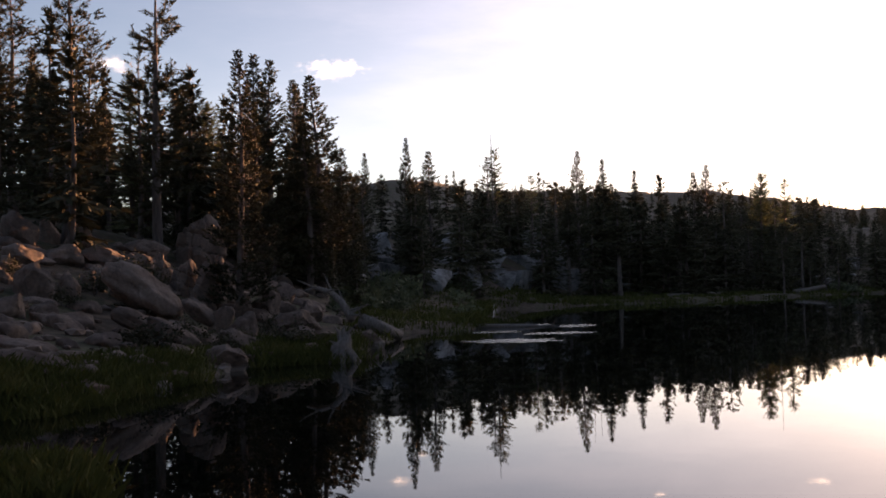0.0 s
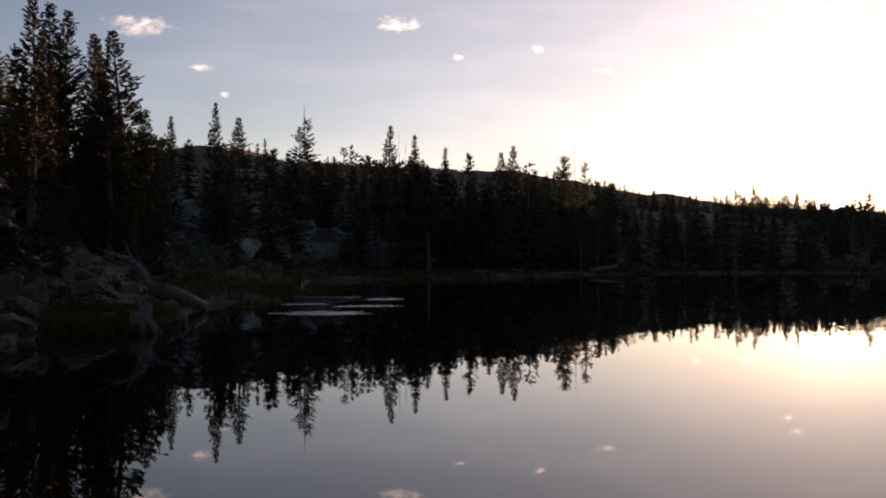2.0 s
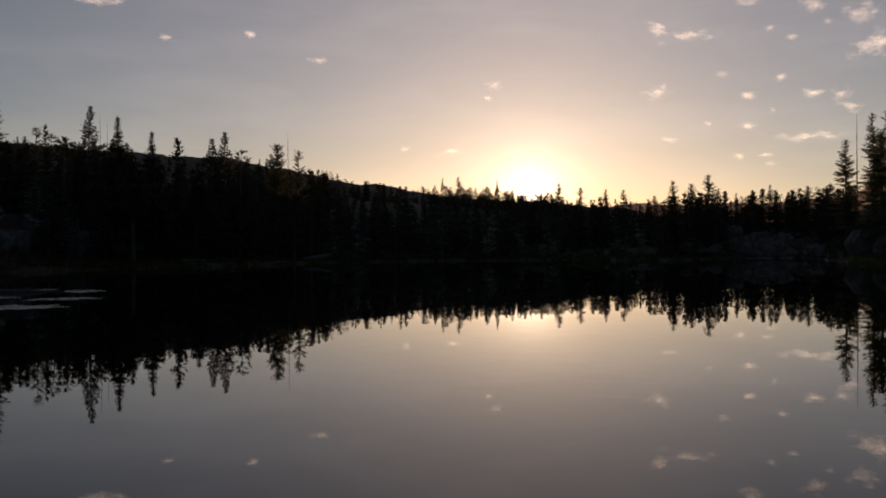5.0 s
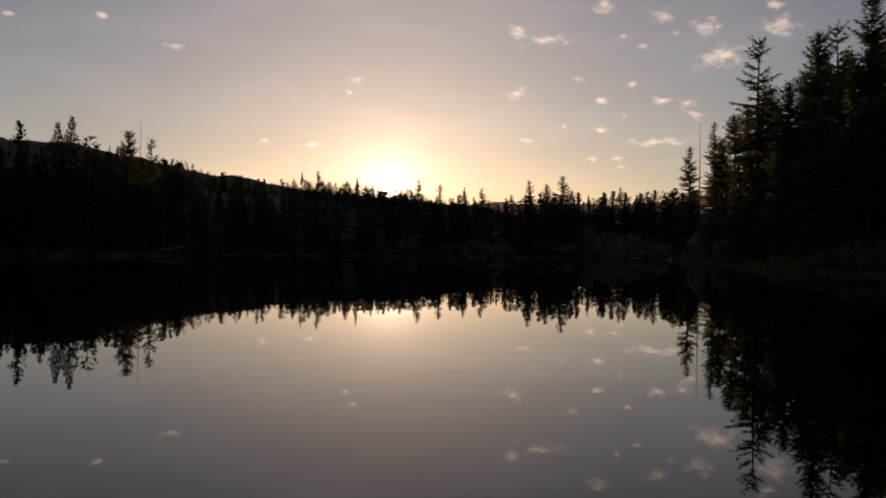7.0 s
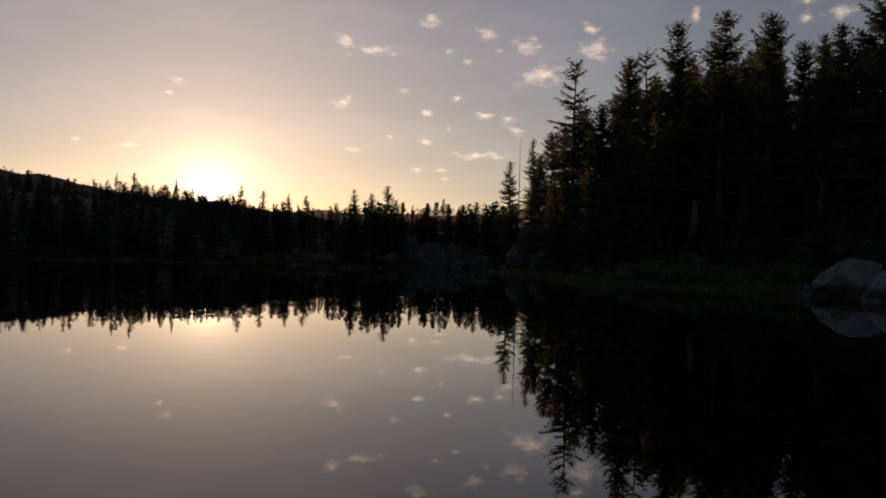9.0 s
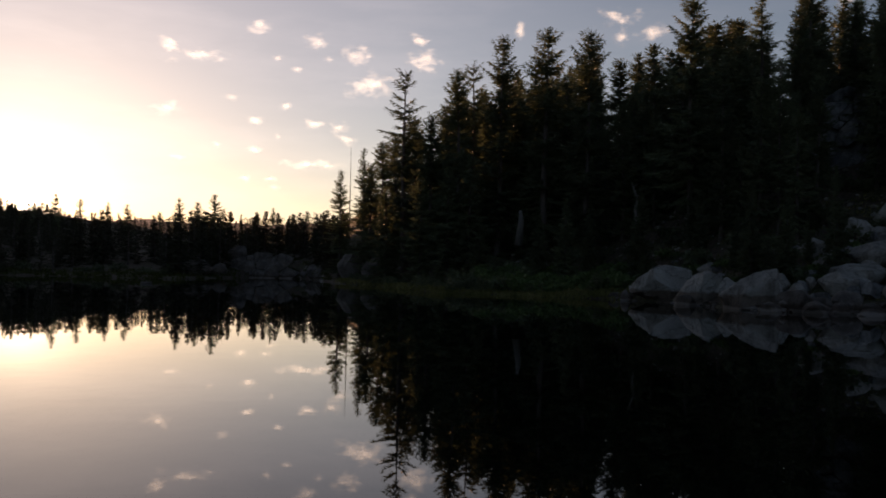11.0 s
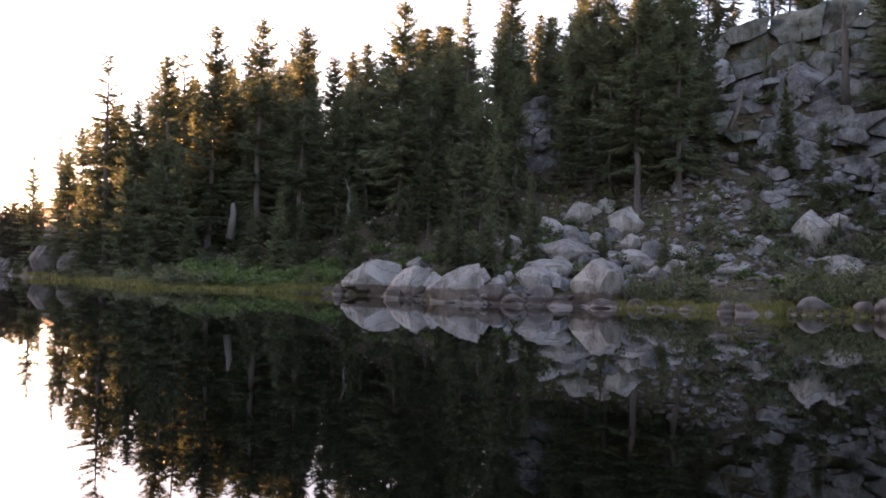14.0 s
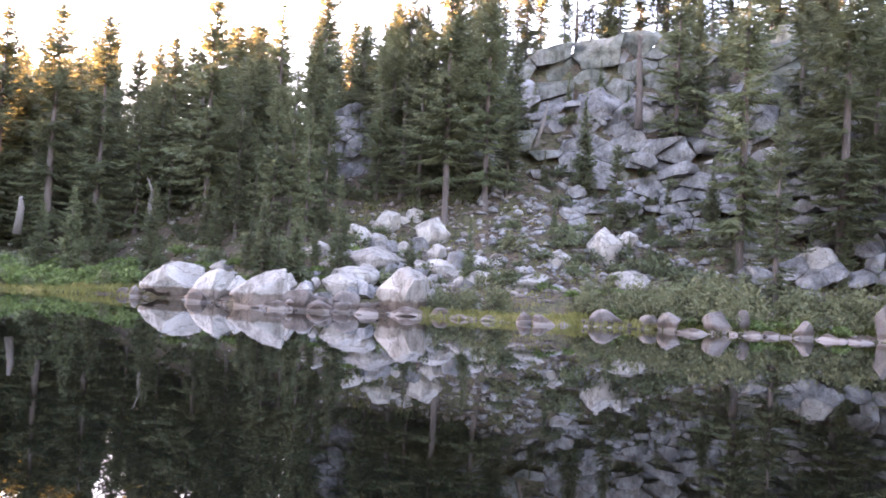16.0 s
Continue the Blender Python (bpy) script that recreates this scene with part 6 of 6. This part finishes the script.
for dx, up, ln in ((-0.10, 0.78, 0.28), (0.12, 0.68, 0.36), (0.02, 0.85, 0.22), (-0.16, 0.5, 0.2)):
    rv, rf = [], []
    tube([base + Vector((dx * 0.5, 0.1, up - 0.2)), base + Vector((dx, 0.1, up + ln * 0.5)), base + Vector((dx * 2.2, 0.12, up + ln))], [0.09, 0.06, 0.015], 6, rv, rf)
    mesh_object("splinter", rv, rf, DEADWOOD, stump, smooth=True)
for t in range(7):
    a = t * 0.9 + 0.3
    rv, rf = [], []
    d = Vector((math.cos(a), math.sin(a), 0))
    tube([base + Vector((0, 0, 0.45)) + d * 0.15, base + d * 0.36 + Vector((0, 0, 0.2)), base + d * 0.62 + Vector((0, 0, -0.05))], [0.11, 0.08, 0.03], 5, rv, rf)
    mesh_object("root", rv, rf, DEADWOOD, stump, smooth=True)
log("fallen_trunk", [spot(-8.4, 0.15, 31), spot(-7.6, 0.28, 30.6), spot(-6.8, 0.0, 30.2), spot(-6.2, -0.6, 29.8), spot(-5.6, -1.7, 29.4)], [0.04, 0.07, 0.09, 0.11, 0.13], "grey fallen trunk arching over the shore rocks", stubs=9, seed=1)
log("log", [spot(-5.0, -1.75, 33), spot(-3.8, -2.25, 33.4), spot(-2.7, -2.75, 34)], [0.26, 0.24, 0.20], "thick grey drift log lying on the shore", stubs=2, seed=2)
log("log", [at(-1.2, 44, 0.02), at(0.8, 43.4, 0.07), at(3, 43, 0.02), at(5.2, 42.5, 0.04), at(7.0, 42, -0.05)], [0.10, 0.15, 0.13, 0.10, 0.05], "dark waterlogged trunk lying in the shallows", stubs=4, seed=3)
log("log", [at(-3.5, 45, 0.4), at(-1.5, 43.5, 0.3), at(0.4, 42, 0.1)], [0.16, 0.14, 0.08], "grey drift log on the low spit", stubs=3, seed=4)
log("log", [at(40.9, 84, 0.05), at(41.5, 84.3, 0.08)], [0.12, 0.09], "short pale log floating on the lake", seed=5)
log("log", [at(13.5, 97, 0.5), at(16.5, 99, 0.6)], [0.2, 0.14], "grey fallen trunk lying on the meadow", stubs=3, seed=6)
log("log", [at(20.6, 106, 0.4), at(22.2, 111, 0.9)], [0.3, 0.2], "grey fallen trunk lying at the meadow edge", stubs=3, seed=7)
# broken grey trunk and pale stubs among the firs
log("broken_trunk", [at(70.5, 76), at(70.55, 76, 5.2), at(70.35, 76, 6.8), at(70.45, 76, 7.9), at(70.1, 76, 9.0)], [0.22, 0.17, 0.13, 0.09, 0.03], "broken grey dead trunk among young firs", "dead tree", 16, 8)
log("broken_trunk", [at(63.35, 80, 4.0), at(63.5, 80, 6.0), at(63.45, 80, 7.0)], [0.34, 0.25, 0.12], "pale broken trunk base without bark", "dead tree", 1, 9)
log("broken_trunk", [spot(93.2, 8.6, 69), spot(93.7, 10.3, 69.5), spot(93.9, 11.5, 70)], [0.16, 0.13, 0.05], "leaning grey dead trunk on the cliff", "dead tree", 2, 10)

# dead brown trunk with hanging boughs in front of the cliff
log("broken_trunk", [spot(99.42, 9.9, 73), spot(99.38, 11.2, 73), spot(99.35, 12.6, 73.1), spot(99.28, 14.0, 73.2), spot(99.27, 15.0, 73.3), spot(99.22, 15.6, 73.3)], [0.36, 0.27, 0.23, 0.18, 0.12, 0.03], "brown dead trunk standing against the cliff", "dead tree", 34, 11, BARK)

WEED = ramp_material("floating_weed", [(0.35, (0.07, 0.08, 0.05)), (0.6, (0.20, 0.205, 0.18))], 0.8, 0.25, spec=0.5, stretch=(1, 1, 1))


def weed_mat(seed, az0, az1, d, deep):
    """Thin mat of floating weed with a ragged outline."""
    rng = random.Random(seed)
    v, n = [], 72
    top = []
    for i in range(n):
        t = 2 * math.pi * i / n
        k = 1 + 0.55 * noise.noise(Vector((math.cos(t) * 2.6, math.sin(t) * 2.6, seed)))
        az = (az0 + az1) / 2 + (az1 - az0) / 2 * math.cos(t) * k + rng.uniform(-0.06, 0.06)
        top.append(at(az, d + deep * math.sin(t) * k + rng.uniform(-0.1, 0.1), 0.012))
    f = [tuple(range(n - 1, -1, -1))] + [(i, (i + 1) % n, n + (i + 1) % n, n + i) for i in range(n)]
    v = top + [p - Vector((0, 0, 0.03)) for p in top]
    tagged(mesh_object("weed_mat", v, f, WEED), "thin pale mat of water weed floating on the lake", "water weed", "floating weed mats")


for row in ((1, 1.8, 6.8, 31.5, 1.1), (2, 5.0, 9.0, 36, 0.8), (3, 6.9, 9.2, 42, 1.2), (4, 3.6, 6.6, 44.5, 0.7), (5, 2.0, 4.6, 38, 0.6)):
    weed_mat(*row)


# ---------- clouds ----------
def cloud_mesh():
    v, f = [], []
    for i in range(13):
        for j in range(13):
            x, z = i / 6 - 1, j / 6 - 1
            v.append((x, 0.5 * (x * x + z * z), z))
    for i in range(12):
        for j in range(12):
            a = i * 13 + j
            f.append((a, a + 13, a + 14, a + 1))
    me = bpy.data.meshes.new("cloud")
    me.from_pydata(v, [], f)
    me.materials.append(CLOUD)
    me.shade_smooth()
    return me


CLOUD_MESH = cloud_mesh()


def clouds(rows):
    """Small evening clouds: bearing, height, width and depth of each in degrees."""
    for az, el, wide, high in rows:
        d = 2700.0
        ob = new("cloud", CLOUD_MESH)
        ob.matrix_basis = Matrix.Translation(Vector((0, 0, EYE)) + toward(az, el) * d) @ pose(0, 0, 0, el, 0, -az) @ Matrix.Diagonal((d * radians(wide) * 0.78, 12, d * radians(high) * 1.05, 1))
        tagged(ob, "small cream sunlit cloud with ragged edges", "cloud", "evening clouds")


clouds([(-19.4, 13.4, 2.2, 0.6), (-6.4, 13.5, 3.2, 0.8), (-3.0, 11.3, 1.1, 0.45), (-1.5, 9.8, 0.6, 0.3), (9.0, 14.2, 2.5, 0.75), (12.8, 12.2, 0.9, 0.4), (17.5, 12.6, 0.8, 0.3), (21.6, 11.2, 1.4, 0.35),
        (32.3, 9.75, 0.9, 0.45), (31.9, 9.0, 0.5, 0.25), (26.8, 5.9, 0.5, 0.3), (29.7, 5.8, 1.2, 0.35), (42.0, 12.8, 1.0, 0.6), (44.3, 12.2, 2.6, 0.5), (42.3, 11.9, 1.0, 0.3), (42.1, 9.1, 1.6, 0.65), (45.0, 7.1, 0.5, 0.3)])
clouds([(42.8, 6.3, 1.2, 0.2), (45.7, 9.9, 1.2, 0.3), (47.3, 14.1, 1.2, 0.55), (50.6, 13.5, 1.4, 0.5), (53.1, 12.8, 1.7, 0.85), (48.4, 12.4, 0.8, 0.35), (51.5, 12.5, 0.6, 0.35), (57.0, 13.75, 1.2, 0.5), (57.4, 12.6, 2.0, 1.0),
        (54.2, 11.0, 2.8, 1.0), (52.2, 8.4, 1.2, 0.5), (52.7, 7.7, 1.0, 0.45), (50.7, 8.6, 1.2, 0.35), (47.1, 8.7, 1.1, 0.35), (48.6, 7.7, 0.5, 0.3), (47.2, 6.9, 0.8, 0.35)])
clouds([(46.6, 5.2, 0.9, 0.3), (48.1, 5.2, 1.0, 0.25), (48.4, 4.7, 0.9, 0.3), (50.8, 6.2, 3.8, 0.35), (49.6, 11.8, 0.6, 0.25), (49.0, 9.6, 0.8, 0.3), (63.2, 14.5, 0.5, 0.7), (69.1, 15.2, 2.1, 0.6), (69.3, 14.1, 0.8, 0.6),
        (71.1, 14.25, 1.6, 0.7), (82.2, 15.7, 1.5, 1.0)])
